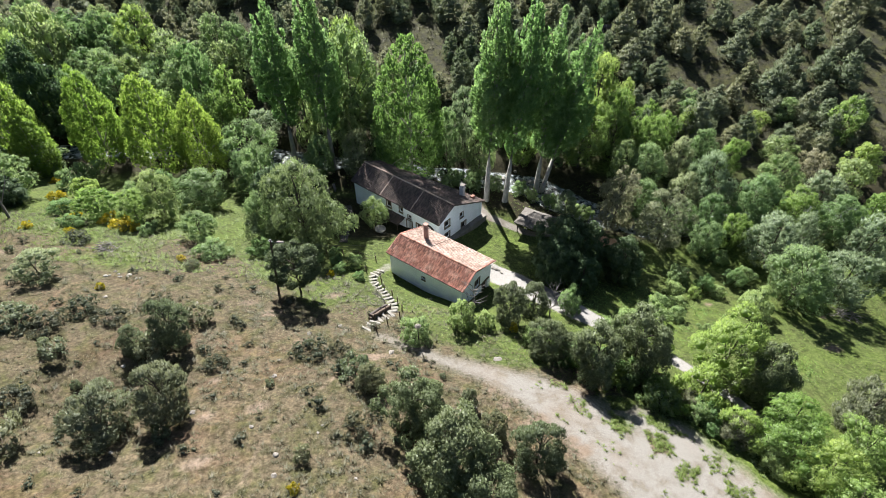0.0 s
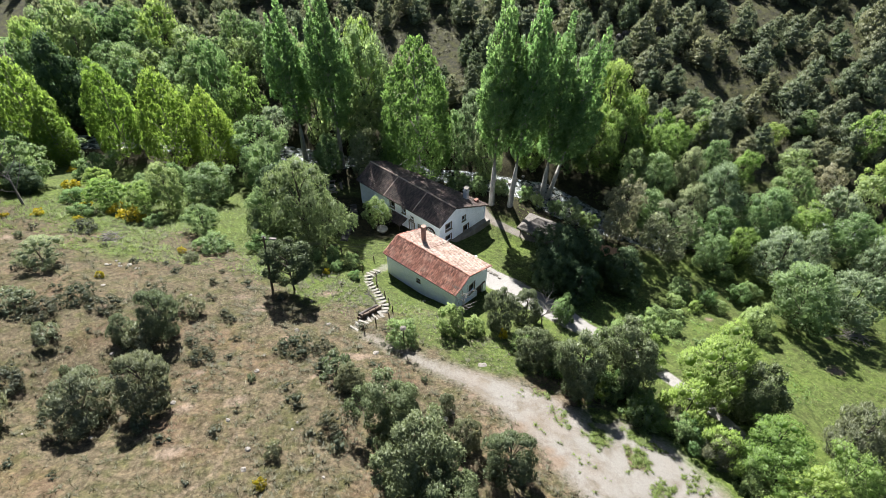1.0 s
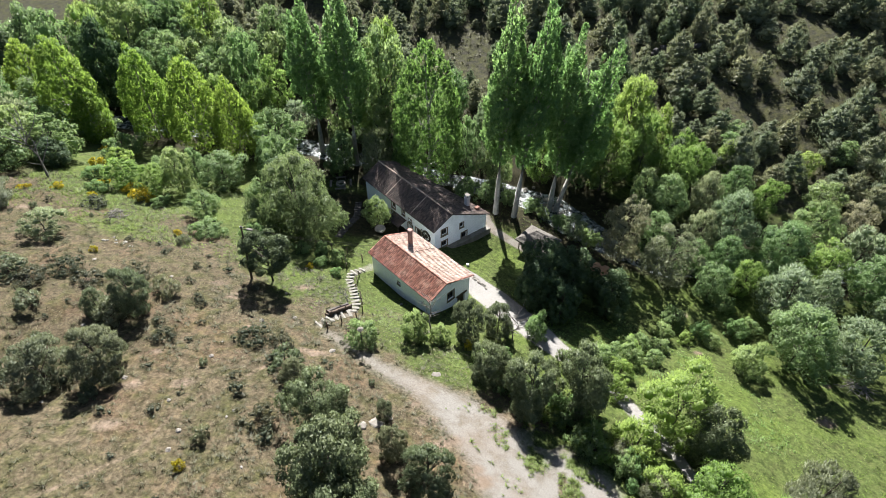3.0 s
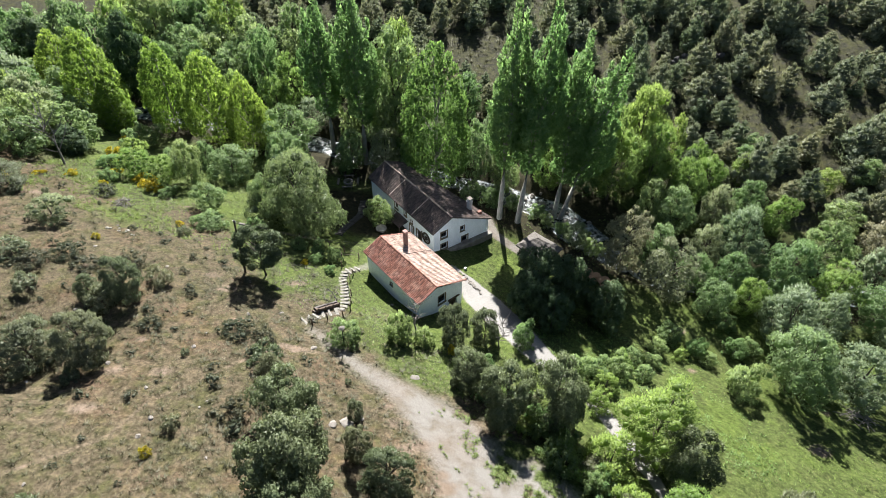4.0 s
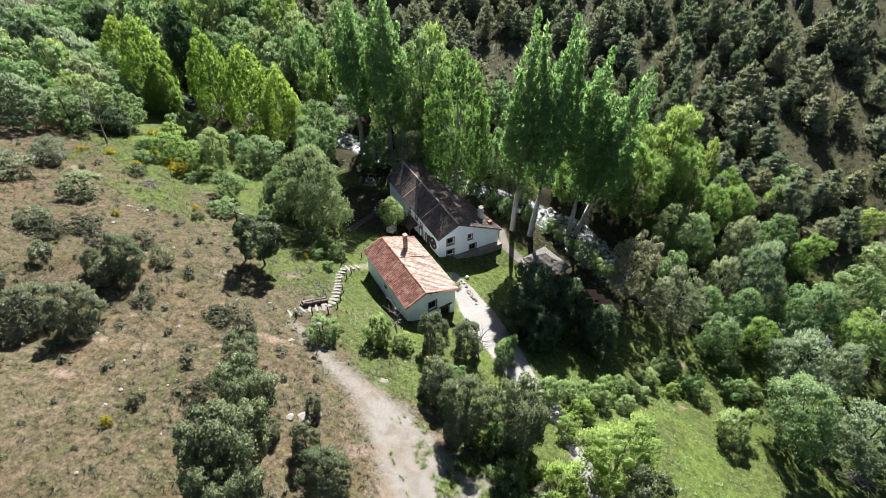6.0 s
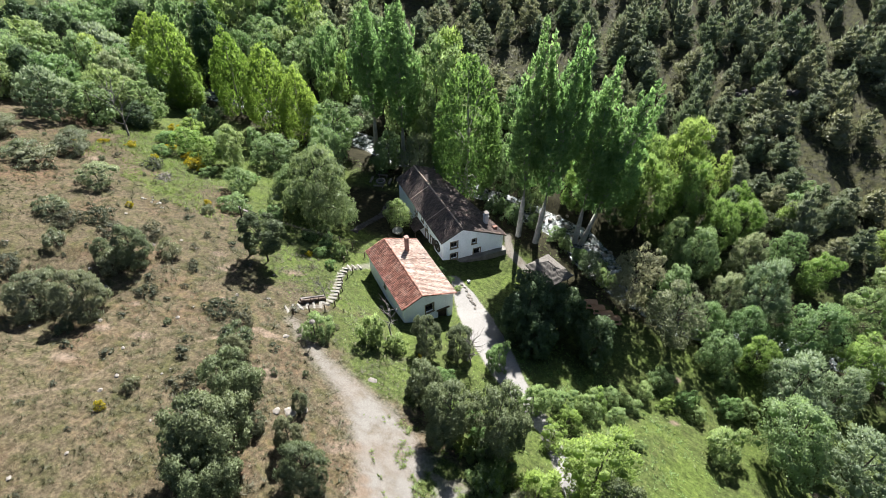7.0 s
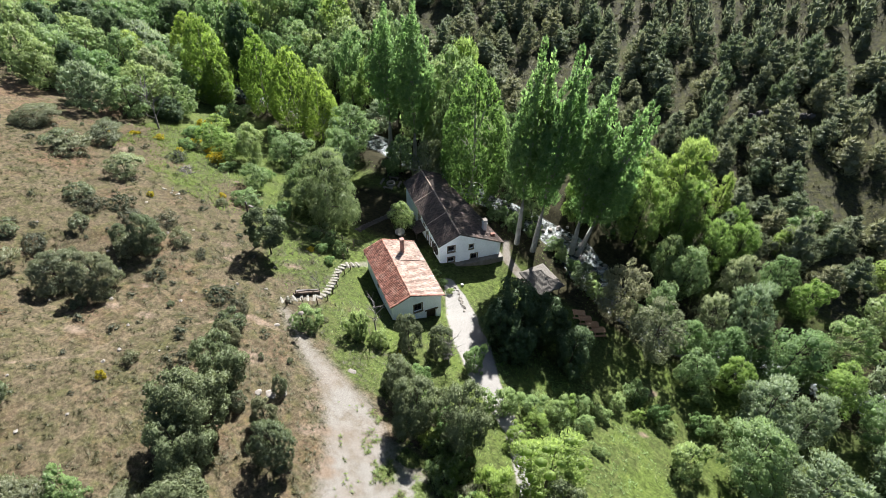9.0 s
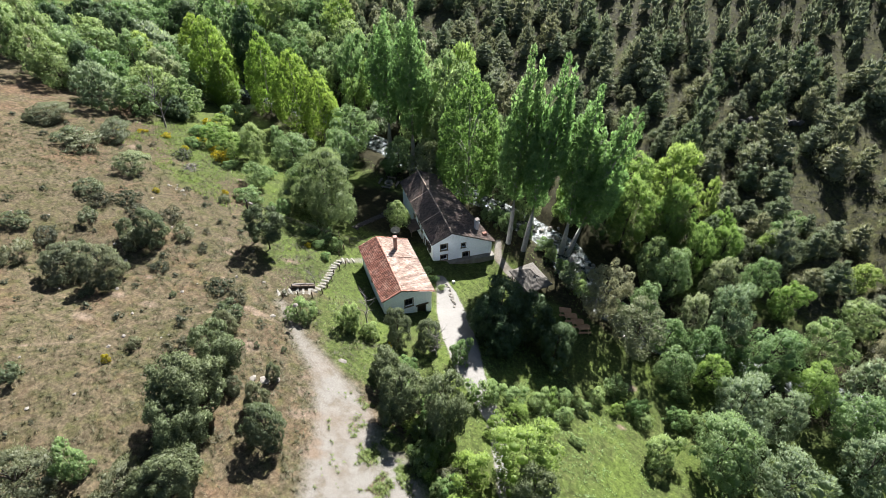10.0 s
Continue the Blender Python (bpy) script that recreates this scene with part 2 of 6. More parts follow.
LEAF = {
    "tall_poplar": leaves("tall_poplar_leaves", (0.092, 0.175, 0.066), (0.172, 0.292, 0.108), (0.285, 0.415, 0.175), 0.64, 0.12),
    "young_poplar": leaves("young_poplar_leaves", (0.099, 0.173, 0.032), (0.180, 0.274, 0.051), (0.274, 0.374, 0.097), 0.66, 0.12),
    "column_poplar": leaves("column_poplar_leaves", (0.056, 0.116, 0.036), (0.108, 0.198, 0.053), (0.185, 0.291, 0.094), 0.62, 0.1),
    "broad_tree": leaves("broad_tree_leaves", (0.090, 0.145, 0.067), (0.171, 0.253, 0.111), (0.286, 0.385, 0.190), 0.58, 0.3),
    "bright_tree": leaves("bright_tree_leaves", (0.107, 0.165, 0.053), (0.187, 0.279, 0.080), (0.294, 0.391, 0.139), 0.62, 0.2),
    "willow": leaves("willow_leaves", (0.096, 0.136, 0.081), (0.183, 0.235, 0.145), (0.300, 0.358, 0.244), 0.56, 0.25),
    "weeping_tree": leaves("weeping_leaves", (0.090, 0.126, 0.053), (0.158, 0.206, 0.092), (0.247, 0.297, 0.149), 0.58, 0.1),
    "juniper": leaves("juniper_needles", (0.068, 0.081, 0.052), (0.129, 0.149, 0.094), (0.209, 0.238, 0.157), 0.42, 0.2),
    "holm_oak": leaves("holm_oak_leaves", (0.056, 0.072, 0.036), (0.112, 0.140, 0.070), (0.205, 0.240, 0.130), 0.42, 0.15),
    "lone_oak": leaves("lone_oak_leaves", (0.043, 0.058, 0.032), (0.084, 0.109, 0.055), (0.160, 0.189, 0.102), 0.35, 0.1),
    "pine": leaves("hillside_needles", (0.070, 0.086, 0.052), (0.132, 0.156, 0.098), (0.208, 0.236, 0.155), 0.42, 0.3),
    "dark_tree": leaves("dark_tree_leaves", (0.035, 0.060, 0.032), (0.065, 0.105, 0.051), (0.112, 0.166, 0.083), 0.4, 0.2),
    "brown_tree": leaves("bronze_leaves", (0.108, 0.117, 0.074), (0.196, 0.207, 0.137), (0.305, 0.312, 0.224), 0.55, 0.2),
    "grey_shrub": leaves("grey_shrub_leaves", (0.044, 0.051, 0.036), (0.075, 0.086, 0.060), (0.122, 0.134, 0.100), 0.3, 0.2),
    "broom": leaves("broom_flowers", (0.105, 0.116, 0.021), (0.327, 0.274, 0.015), (0.422, 0.358, 0.027), 0.3, 0.1),
    "dry_grass": leaves("dry_grass_blades", (0.081, 0.070, 0.042), (0.134, 0.118, 0.073), (0.194, 0.172, 0.111), 0.5, 0.1),
    "slope_herb": leaves("slope_herb_leaves", (0.038, 0.038, 0.018), (0.066, 0.066, 0.034), (0.101, 0.097, 0.052), 0.35, 0.1),
    "green_grass": leaves("green_grass_blades", (0.065, 0.104, 0.022), (0.109, 0.158, 0.033), (0.169, 0.213, 0.055), 0.5, 0.1),
}

# ---- helpers for building ----
def link_mesh(name, verts, faces, mat, parent=None, label="", smooth=False):
    me = bpy.data.meshes.new(name)
    me.from_pydata([tuple(v) for v in verts], [], [tuple(f) for f in faces])
    me.materials.append(mat)
    if smooth:
        me.shade_smooth()
    ob = new(name, me)
    ob.parent = parent
    if label:
        ob["label"] = label
    return ob


def part(name, bm, mat, parent, label="", smooth=False):
    me = bpy.data.meshes.new(name)
    bm.normal_update()
    bm.to_mesh(me)
    bm.free()
    me.materials.append(mat)
    if smooth:
        me.shade_smooth()
    ob = new(name, me)
    ob.parent = parent
    if label:
        ob["label"] = label
    return ob


def thing(name, m, label, category, group="", kind=""):
    ob = new(name)
    ob.empty_display_size = 0.3
    ob.matrix_basis = m
    return tagged(ob, label, category, group, kind)


def box(bm, size, m=Matrix(), bevel=0.0):
    got = bmesh.ops.create_cube(bm, size=1.0, matrix=m @ Matrix.Diagonal((*size, 1)))
    if bevel:
        edges = {e for v in got["verts"] for e in v.link_edges}
        bmesh.ops.bevel(bm, geom=list(edges), offset=bevel, segments=1, affect="EDGES")


def rod(bm, a, b, r0, r1, sides=6):
    a, b = Vector(a), Vector(b)
    m = Matrix.Translation((a + b) / 2) @ (b - a).to_track_quat("Z", "Y").to_matrix().to_4x4()
    bmesh.ops.create_cone(bm, cap_ends=True, segments=sides, radius1=r0, radius2=r1, depth=(b - a).length, matrix=m)


def tube(points, radii, sides=6):
    """Vertices and faces of a bent, tapered tube."""
    verts, faces = [], []
    for i, (p, r) in enumerate(zip(points, radii)):
        p = Vector(p)
        way = Vector(points[min(i + 1, len(points) - 1)]) - Vector(points[max(i - 1, 0)])
        q = way.to_track_quat("Z", "Y")
        for k in range(sides):
            a = 2 * math.pi * k / sides
            verts.append(p + q @ Vector((r * math.cos(a), r * math.sin(a), 0)))
        if i:
            for k in range(sides):
                j = (k + 1) % sides
                b = (i - 1) * sides
                faces.append((b + k, b + j, b + sides + j, b + sides + k))
    return verts, faces


def segments_distance(x, y, line):
    """Distance to a line of (x, y, half width) points, and the half width there."""
    best, wide = np.full(np.shape(x), 1e9), np.zeros(np.shape(x))
    for (x0, y0, w0), (x1, y1, w1) in zip(line, line[1:]):
        dx, dy = x1 - x0, y1 - y0
        t = np.clip(((x - x0) * dx + (y - y0) * dy) / (dx * dx + dy * dy), 0, 1)
        d = np.hypot(x - x0 - t * dx, y - y0 - t * dy)
        near = d < best
        best, wide = np.where(near, d, best), np.where(near, w0 + t * (w1 - w0), wide)
    return best, wide


def soft(u, k):
    return k * np.logaddexp(0, u / k)


# ---- the lie of the land ----
ROAD = [(-9.6, 35.2, 0.3), (-3.3, 32.3, 0.6), (1.6, 30.9, 1.2), (5.3, 29.2, 2.2), (10.4, 26.5, 4.1), (15.3, 22.2, 5.5), (21.0, 15.0, 5.0), (32.0, 4.0, 4.0), (60.0, -25.0, 4.0)]
DRIVE = [(-1.0, 58.6, 0.8), (1.5, 56.5, 1.5), (5.0, 52.7, 2.2), (9.3, 48.2, 2.4), (13.0, 44.4, 1.9), (16.6, 41.3, 1.3), (20.0, 39.0, 1.0), (22.6, 35.4, 0.8), (26.0, 30.5, 0.6), (30.0, 23.0, 0.4)]
TRAIL = [(-30.0, 2.0, 0.2), (-20.4, 11.1, 0.22), (-16.8, 16.7, 0.25), (-16.7, 20.5, 0.2), (-14.5, 24.8, 0.18), (-12.1, 29.4, 0.25), (-11.0, 31.6, 0.45), (-8.6, 32.1, 0.4), (-6.5, 32.4, 0.2)]
STAIR = [(-11.2, 36.2, 0.6), (-10.3, 38.2, 0.6), (-8.9, 39.4, 0.6), (-9.2, 41.4, 0.6), (-10.6, 44.2, 0.6), (-12.2, 46.6, 0.6), (-12.8, 48.6, 0.6), (-11.9, 50.9, 0.7), (-11.2, 53.0, 0.8)]
GARDEN_PATH = [(1.0, 73.5, 0.5), (3.0, 70.2, 0.7), (6.4, 68.3, 0.7), (9.5, 66.5, 0.6), (12.5, 66.0, 0.5)]
RIVER = [(-140.0, 80.0, 2.5), (-90.0, 86.0, 2.5), (-53.0, 89.0, 2.6), (-22.0, 85.5, 3.2), (-4.0, 82.5, 2.8), (10.5, 80.0, 3.0), (15.0, 76.0, 3.0), (21.0, 71.2, 2.6), (30.0, 68.5, 2.4), (50.0, 72.0, 2.4), (80.0, 76.0, 2.4), (150.0, 78.0, 2.4)]


def bump_at(x, y, cx, cy, rx, ry, turn=0.0):
    c, s = math.cos(turn), math.sin(turn)
    u, v = ((x - cx) * c + (y - cy) * s) / rx, (-(x - cx) * s + (y - cy) * c) / ry
    return np.exp(-(u * u + v * v))


def wave(x, y):
    return (np.sin(x * 0.31 + 1.3 * np.sin(y * 0.17)) * np.sin(y * 0.27 + 1.1 * np.sin(x * 0.13 + 2)) + 0.5 * np.sin(x * 0.83 + y * 0.41 + 2 * np.sin(y * 0.3)) * np.sin(y * 0.77 - x * 0.29))


def ground_z(x, y):
    x, y = np.asarray(x, float), np.asarray(y, float)
    a, b = np.clip(x, -130, 130) / 42.5, (np.clip(y, -60, 200) - 38.25) / 25.5
    z = -0.85 + soft(9.43 - 5.0 * a - 9.04 * b - 0.54 * a * a - 0.3 * a * b - 1.16 * b * b, 1.27)
    z = z + soft(0.21 * (y - 85.0 + 0.12 * x), 0.85) + 0.3 * soft(y - 165.0, 8.0)
    z = z - 1.9 * bump_at(x, y, -3.5, 48.5, 8.5, 5.5, -0.6) - 0.9 * bump_at(x, y, 5.5, 65.0, 9.0, 8.0) - 0.7 * bump_at(x, y, 2.0, 52.5, 5, 4)
    z = z - 2.2 * bump_at(x, y, -30.0, 21.5, 9.0, 7.0)
    gully = bump_at(x, y, 52.0, 104.0, 26.0, 3.2, 1.9) + 0.7 * bump_at(x, y, 70.0, 95.0, 26.0, 3.0, 2.1)
    z = z - 2.4 * gully + 1.2 * bump_at(x, y, 33.0, 128.0, 9.0, 2.2, 0.1)
    d, w = segments_distance(x, y, RIVER)
    z = z - 1.1 * np.clip(1.6 - d / (w + 1e-6), 0, 1)
    calm, cw = segments_distance(x, y, ROAD)
    return z + wave(x, y) * 0.16 * np.clip((calm - cw) / 3, 0.15, 1)


def gz(x, y):
    return float(ground_z(x, y))


def band(x, y, line, edge=0.8):
    d, w = segments_distance(x, y, line)
    return np.clip(0.5 + (w - d) / (2 * edge), 0, 1)


def ground():
    xs = np.unique(np.round(np.concatenate([np.linspace(-420, -70, 60), np.arange(-70, 62, 0.55), np.linspace(62, 420, 60)]), 3))
    ys = np.unique(np.round(np.concatenate([np.linspace(-160, 0, 30), np.arange(0, 96, 0.55), np.linspace(96, 170, 70), np.linspace(170, 560, 40)]), 3))
    x, y = np.meshgrid(xs, ys)
    z = ground_z(x, y)
    nx, ny = len(xs), len(ys)
    i = np.arange(nx * ny).reshape(ny, nx)
    faces = np.stack([i[:-1, :-1], i[:-1, 1:], i[1:, 1:], i[1:, :-1]], -1).reshape(-1, 4)
    me = bpy.data.meshes.new("ground")
    me.vertices.add(nx * ny)
    me.vertices.foreach_set("co", np.stack([x, y, z], -1).ravel())
    me.loops.add(faces.size)
    me.loops.foreach_set("vertex_index", faces.ravel())
    me.polygons.add(len(faces))
    me.polygons.foreach_set("loop_start", np.arange(len(faces)) * 4)
    me.update(calc_edges=True)
    me.shade_smooth()
    w = wave(x * 0.6, y * 0.6)
    green = np.clip((11.4 - z + w * 1.5 + np.clip(x - 8, 0, 10) * 0.25) / 4.6, 0, 1)
    green = np.maximum(green * 0.92, np.clip((x - 11 - 0.5 * np.clip(28 - y, 0, 60)) / 12, 0, 1))
    green = np.maximum(green, 0.6 * bump_at(x, y, -42, 46, 12, 6))
    for cx, cy, rx, ry in ((0, 38.5, 9, 4.5), (4.0, 34.8, 6.5, 3.0), (-10, 45, 6, 5), (5, 60, 8, 6), (36, 46, 14, 9), (28, 53, 7, 3), (13.5, 27.5, 4, 2.5)):
        green = np.maximum(green, 1.05 * bump_at(x, y, cx, cy, rx, ry))
    hill = np.clip((y - 84 + 0.1 * x) / 8, 0, 1)
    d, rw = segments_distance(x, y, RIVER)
    wood_and_yard_shade = np.clip(1.15 - d / 15, 0, 1) * np.clip((y - 60) / 8, 0, 1)
    # tree shade over the yard, painted in as a dark ground patch
    wood_and_yard_shade = np.maximum(wood_and_yard_shade, 1.1 * bump_at(x, y, -20, 67, 14, 8))
    gravel = np.maximum.reduce([band(x, y, ROAD, 1.9), band(x, y, DRIVE, 0.6), band(x, y, GARDEN_PATH, 0.4), band(x, y, STAIR, 0.4) * 0.55])
    tufts = bump_at(x, y, 12.8, 27.2, 4.5, 1.6, -0.85) * 0.55
    weeds = bump_at(x, y, 14.0, 25.2, 9.0, 3.2, -0.85) * np.clip(wave(x * 4.3 + 2, y * 4.3) * 1.8 - 0.2, 0, 1) * 0.9
    gravel = np.clip(gravel - tufts - weeds, 0, 1)
    earth = 0.85 * band(x, y, TRAIL, 0.6)
    for cx, cy, r in ((-39.1, 52.3, 1.6), (-66.6, 51.9, 2.2), (-56.3, 44.9, 2.4), (4.5, 24.5, 1.8), (12.5, 33.5, 1.2), (31, 57.5, 1.6), (-9.6, 31.5, 0.9), (47, 49.5, 1.2), (5.6, 25.6, 2.0), (8.6, 22.4, 2.2), (1.5, 28.6, 1.3), (-17, 33, 1.5), (-23, 27, 1.2), (-36, 34, 1.4), (-21.5, 37.5, 2.0), (-16.0, 42.5, 2.2), (-24.5, 39.0, 1.8), (44.5, 43.0, 2.4), (32.0, 50.5, 1.3), (-6.1, 27.4, 2.6), (3.0, 27.1, 1.8), (8.2, 23.4, 1.6), (-18.2, 24.1, 1.8), (-20.6, 18.4, 2.0), (-22.1, 22.8, 1.8)):
        earth = np.maximum(earth, 0.66 * bump_at(x, y, cx, cy, r, r * 0.6, 0.4))
    for name, value in (("green", green), ("hill", hill), ("wood_and_yard_shade", wood_and_yard_shade), ("gravel", gravel), ("paved", band(x, y, DRIVE, 0.5)), ("earth", earth)):
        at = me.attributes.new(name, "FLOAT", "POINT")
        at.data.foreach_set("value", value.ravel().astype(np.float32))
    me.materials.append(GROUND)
    tagged(new("ground", me), "sloping valley ground of dry turf, green grass and gravel", "ground", kind="structure")


def strip(name, line, z_of, mat, label, category):
    verts, faces = [], []
    pts = []
    for (x0, y0, w0), (x1, y1, w1) in zip(line, line[1:]):
        n = max(2, int(math.hypot(x1 - x0, y1 - y0) / 2))
        pts += [(x0 + (x1 - x0) * k / n, y0 + (y1 - y0) * k / n, w0 + (w1 - w0) * k / n) for k in range(n)]
    for i, (x, y, w) in enumerate(pts):
        a, b = pts[max(0, i - 1)], pts[min(len(pts) - 1, i + 1)]
        dx, dy = b[0] - a[0], b[1] - a[1]
        length = math.hypot(dx, dy)
        nx, ny = -dy / length, dx / length
        for k in range(5):
            s = (k / 4 - 0.5) * 2 * (w + 0.9)
            verts.append((x + nx * s, y + ny * s, z_of(x, y)))
        if i:
            for k in range(4):
                j = (i - 1) * 5 + k
                faces.append((j, j + 1, j + 6, j + 5))
    tagged(link_mesh(name, verts, faces, mat, smooth=True), label, category, kind="structure")


ground()
strip("river", RIVER, lambda x, y: -1.35 + 0.012 * min(0, 20 - x) * 0.2, WATER, "shallow stream with white rapids between wooded banks", "water")

# ---- houses ----
def wall(parent, name, a, b, z0, tops, openings, thick, mat):
    """A wall from a to b, its inner face to the left of the way, with a top line of (along, height) and openings (s0, s1, z0, z1)."""
    a, b = Vector((*a, 0)), Vector((*b, 0))
    way = (b - a).normalized()
    inward = Vector((-way.y, way.x, 0))
    length = (b - a).length
    ss = sorted({0.0, length, *(s for s, _ in tops if 0 < s < length), *(s for o in openings for s in o[:2])})
    top = lambda s: float(np.interp(s, [p[0] for p in tops], [p[1] for p in tops]))  # noqa: E731
    bm = bmesh.new()
    made = {}

    def vert(s, z):
        key = (round(s, 4), round(z, 4))
        if key not in made:
            made[key] = bm.verts.new(a + way * s + Vector((0, 0, z)))
        return made[key]

    for s0, s1 in zip(ss, ss[1:]):
        mine = [o for o in openings if o[0] <= (s0 + s1) / 2 <= o[1]]
        rows = sorted({z0, *(z for o in mine for z in o[2:])}) + [None]
        for low, high in zip(rows, rows[1:]):
            mid = (s0 + s1) / 2
            if high is not None and any(o[0] <= mid <= o[1] and o[2] <= (low + high) / 2 <= o[3] for o in openings):
                continue
            t0, t1 = (top(s0), top(s1)) if high is None else (high, high)
            bm.faces.new((vert(s0, low), vert(s1, low), vert(s1, t1), vert(s0, t0)))
    got = bmesh.ops.extrude_face_region(bm, geom=bm.faces[:])
    bmesh.ops.translate(bm, vec=inward * thick, verts=[g for g in got["geom"] if isinstance(g, bmesh.types.BMVert)])
    bmesh.ops.recalc_face_normals(bm, faces=bm.faces[:])
    return part(name, bm, mat, parent)


def window(parent, a, b, s, z, w, h, surround=0.17, bars=True, shutter=False):
    """A window with stone surround, frame and panes in the wall from a to b, centred at s along it and z up."""
    a, b = Vector((*a, 0)), Vector((*b, 0))
    way = (b - a).normalized()
    out = Vector((way.y, -way.x, 0))
    m = Matrix((way, out, (0, 0, 1))).transposed().to_4x4()
    m.translation = a + way * s + Vector((0, 0, z))
    bm = bmesh.new()
    k = surround
    for x, zz, sx, sz in ((-w / 2 - k / 2, 0, k, h + 2 * k), (w / 2 + k / 2, 0, k, h + 2 * k), (0, h / 2 + k / 2, w, k), (0, -h / 2 - k / 2, w, k)):
        box(bm, (sx, 0.12, sz), m @ Matrix.Translation((x, -0.02, zz)), 0.012)
    unit = part("window", bm, SURROUND if not shutter else DARKWOOD, parent)
    bm = bmesh.new()
    for x, zz, sx, sz in ((-w / 2 + 0.035, 0, 0.07, h), (w / 2 - 0.035, 0, 0.07, h), (0, h / 2 - 0.035, w, 0.07), (0, -h / 2 + 0.035, w, 0.07)) + (((0, 0, 0.06, h), (0, h * 0.12, w, 0.035)) if bars else ()):
        box(bm, (sx, 0.06, sz), m @ Matrix.Translation((x, -0.22, zz)))
    part("frame", bm, DARKWOOD, unit)
    bm = bmesh.new()
    box(bm, (w - 0.02, 0.012, h - 0.02), m @ Matrix.Translation((0, -0.24, 0)))
    part("pane", bm, GLASS, unit)
    bm = bmesh.new()
    box(bm, (w + 2 * k + 0.1, 0.22, 0.07), m @ Matrix.Translation((0, 0.02, -h / 2 - k - 0.03)), 0.01)
    part("sill", bm, SURROUND, unit)
    return unit


def tile_field(parent, x0, x1, y_ridge, z_ridge, y_eave, fall, mat, seed, raised=(), relief=1.1):
    """Half-round clay tiles in columns from the ridge to the eave line y_eave(x)."""
    rng = random.Random(seed)
    pitch, course, r = 0.25, 0.38, 0.09
    verts, faces = [], []
    n = int(round((x1 - x0) / pitch))
    for c in range(n):
        x = x0 + (c + 0.5) * (x1 - x0) / n
        ye = y_eave(x)
        side = 1 if ye > y_ridge else -1
        slope = math.hypot(1, fall)
        run = abs(ye - y_ridge) * slope
        rows = max(1, int(round(run / course)))
        lift = 0.07 if any(abs(x - q) < pitch * 0.55 for q in raised) else 0.0
        wander = rng.uniform(-0.012, 0.012)
        for k in range(rows):
            s0, s1 = k * run / rows, (k + 1) * run / rows + 0.05
            jog, turn, tilt = wander + rng.uniform(-0.022, 0.022), rng.uniform(-0.05, 0.05), rng.uniform(-0.012, 0.024)
            base = len(verts)
            for s, rr, up in ((s0, r * 0.86, 0.0), (s1, r * 1.06, 0.03 + tilt)):
                yy, zz = y_ridge + side * s / slope, z_ridge - fall * s / slope
                for q in range(5):
                    a = math.pi * q / 4
                    verts.append((x + jog + rr * math.cos(a) + turn * (s - s0), yy, zz + 0.03 + up + lift + rr * relief * math.sin(a)))
            for q in range(4):
                faces.append((base + q, base + q + 1, base + 6 + q, base + 5 + q))
            base = len(verts)
            for s, up in ((s0, 0.0), (s1, 0.02)):
                yy, zz = y_ridge + side * s / slope, z_ridge - fall * s / slope
                for dx, dz in ((-0.075, 0.06), (0.0, 0.02), (0.075, 0.06)):
                    verts.append((x + pitch / 2 + jog + dx, yy, zz + up + dz))
            faces += [(base, base + 1, base + 4, base + 3), (base + 1, base + 2, base + 5, base + 4)]
    ob = link_mesh("roof_tiles", verts, faces, mat, parent)
    tagged(ob, kind="stuff")
    return ob


def cap_row(parent, name, a, b, mat, r=0.13, seed=1):
    """A row of overlapping half-round cap tiles from a to b."""
    rng = random.Random(seed)
    a, b = Vector(a), Vector(b)
    way = (b - a).normalized()
    side = way.cross(Vector((0, 0, 1))).normalized()
    up = side.cross(way).normalized()
    n = int((b - a).length / 0.38)
    verts, faces = [], []
    for k in range(n):
        p0, p1 = a + (b - a) * (k / n), a + (b - a) * ((k + 1.12) / n)
        jog = side * rng.uniform(-0.02, 0.02)
        base = len(verts)
        for p, rr, lift in ((p0, r * 0.85, 0), (p1, r * 1.08, 0.03)):
            for q in range(6):
                t = math.pi * q / 5
                verts.append(p + jog + side * rr * math.cos(t) + up * (rr * math.sin(t) + lift))
        for q in range(5):
            faces.append((base + q, base + q + 1, base + 7 + q, base + 6 + q))
    return link_mesh(name, verts, faces, mat, parent)


def roof_slab(parent, corners, thick=0.16):
    """A roof plane with thickness, from its upper corners in order."""
    bm = bmesh.new()
    f = bm.faces.new([bm.verts.new(c) for c in corners])
    bm.normal_update()
    if f.normal.z < 0:
        f.normal_flip()
    got = bmesh.ops.extrude_face_region(bm, geom=[f])
    bmesh.ops.translate(bm, vec=(0, 0, -thick), verts=[g for g in got["geom"] if isinstance(g, bmesh.types.BMVert)])
    bmesh.ops.recalc_face_normals(bm, faces=bm.faces[:])
    return part("roof_deck", bm, DARKWOOD, parent)


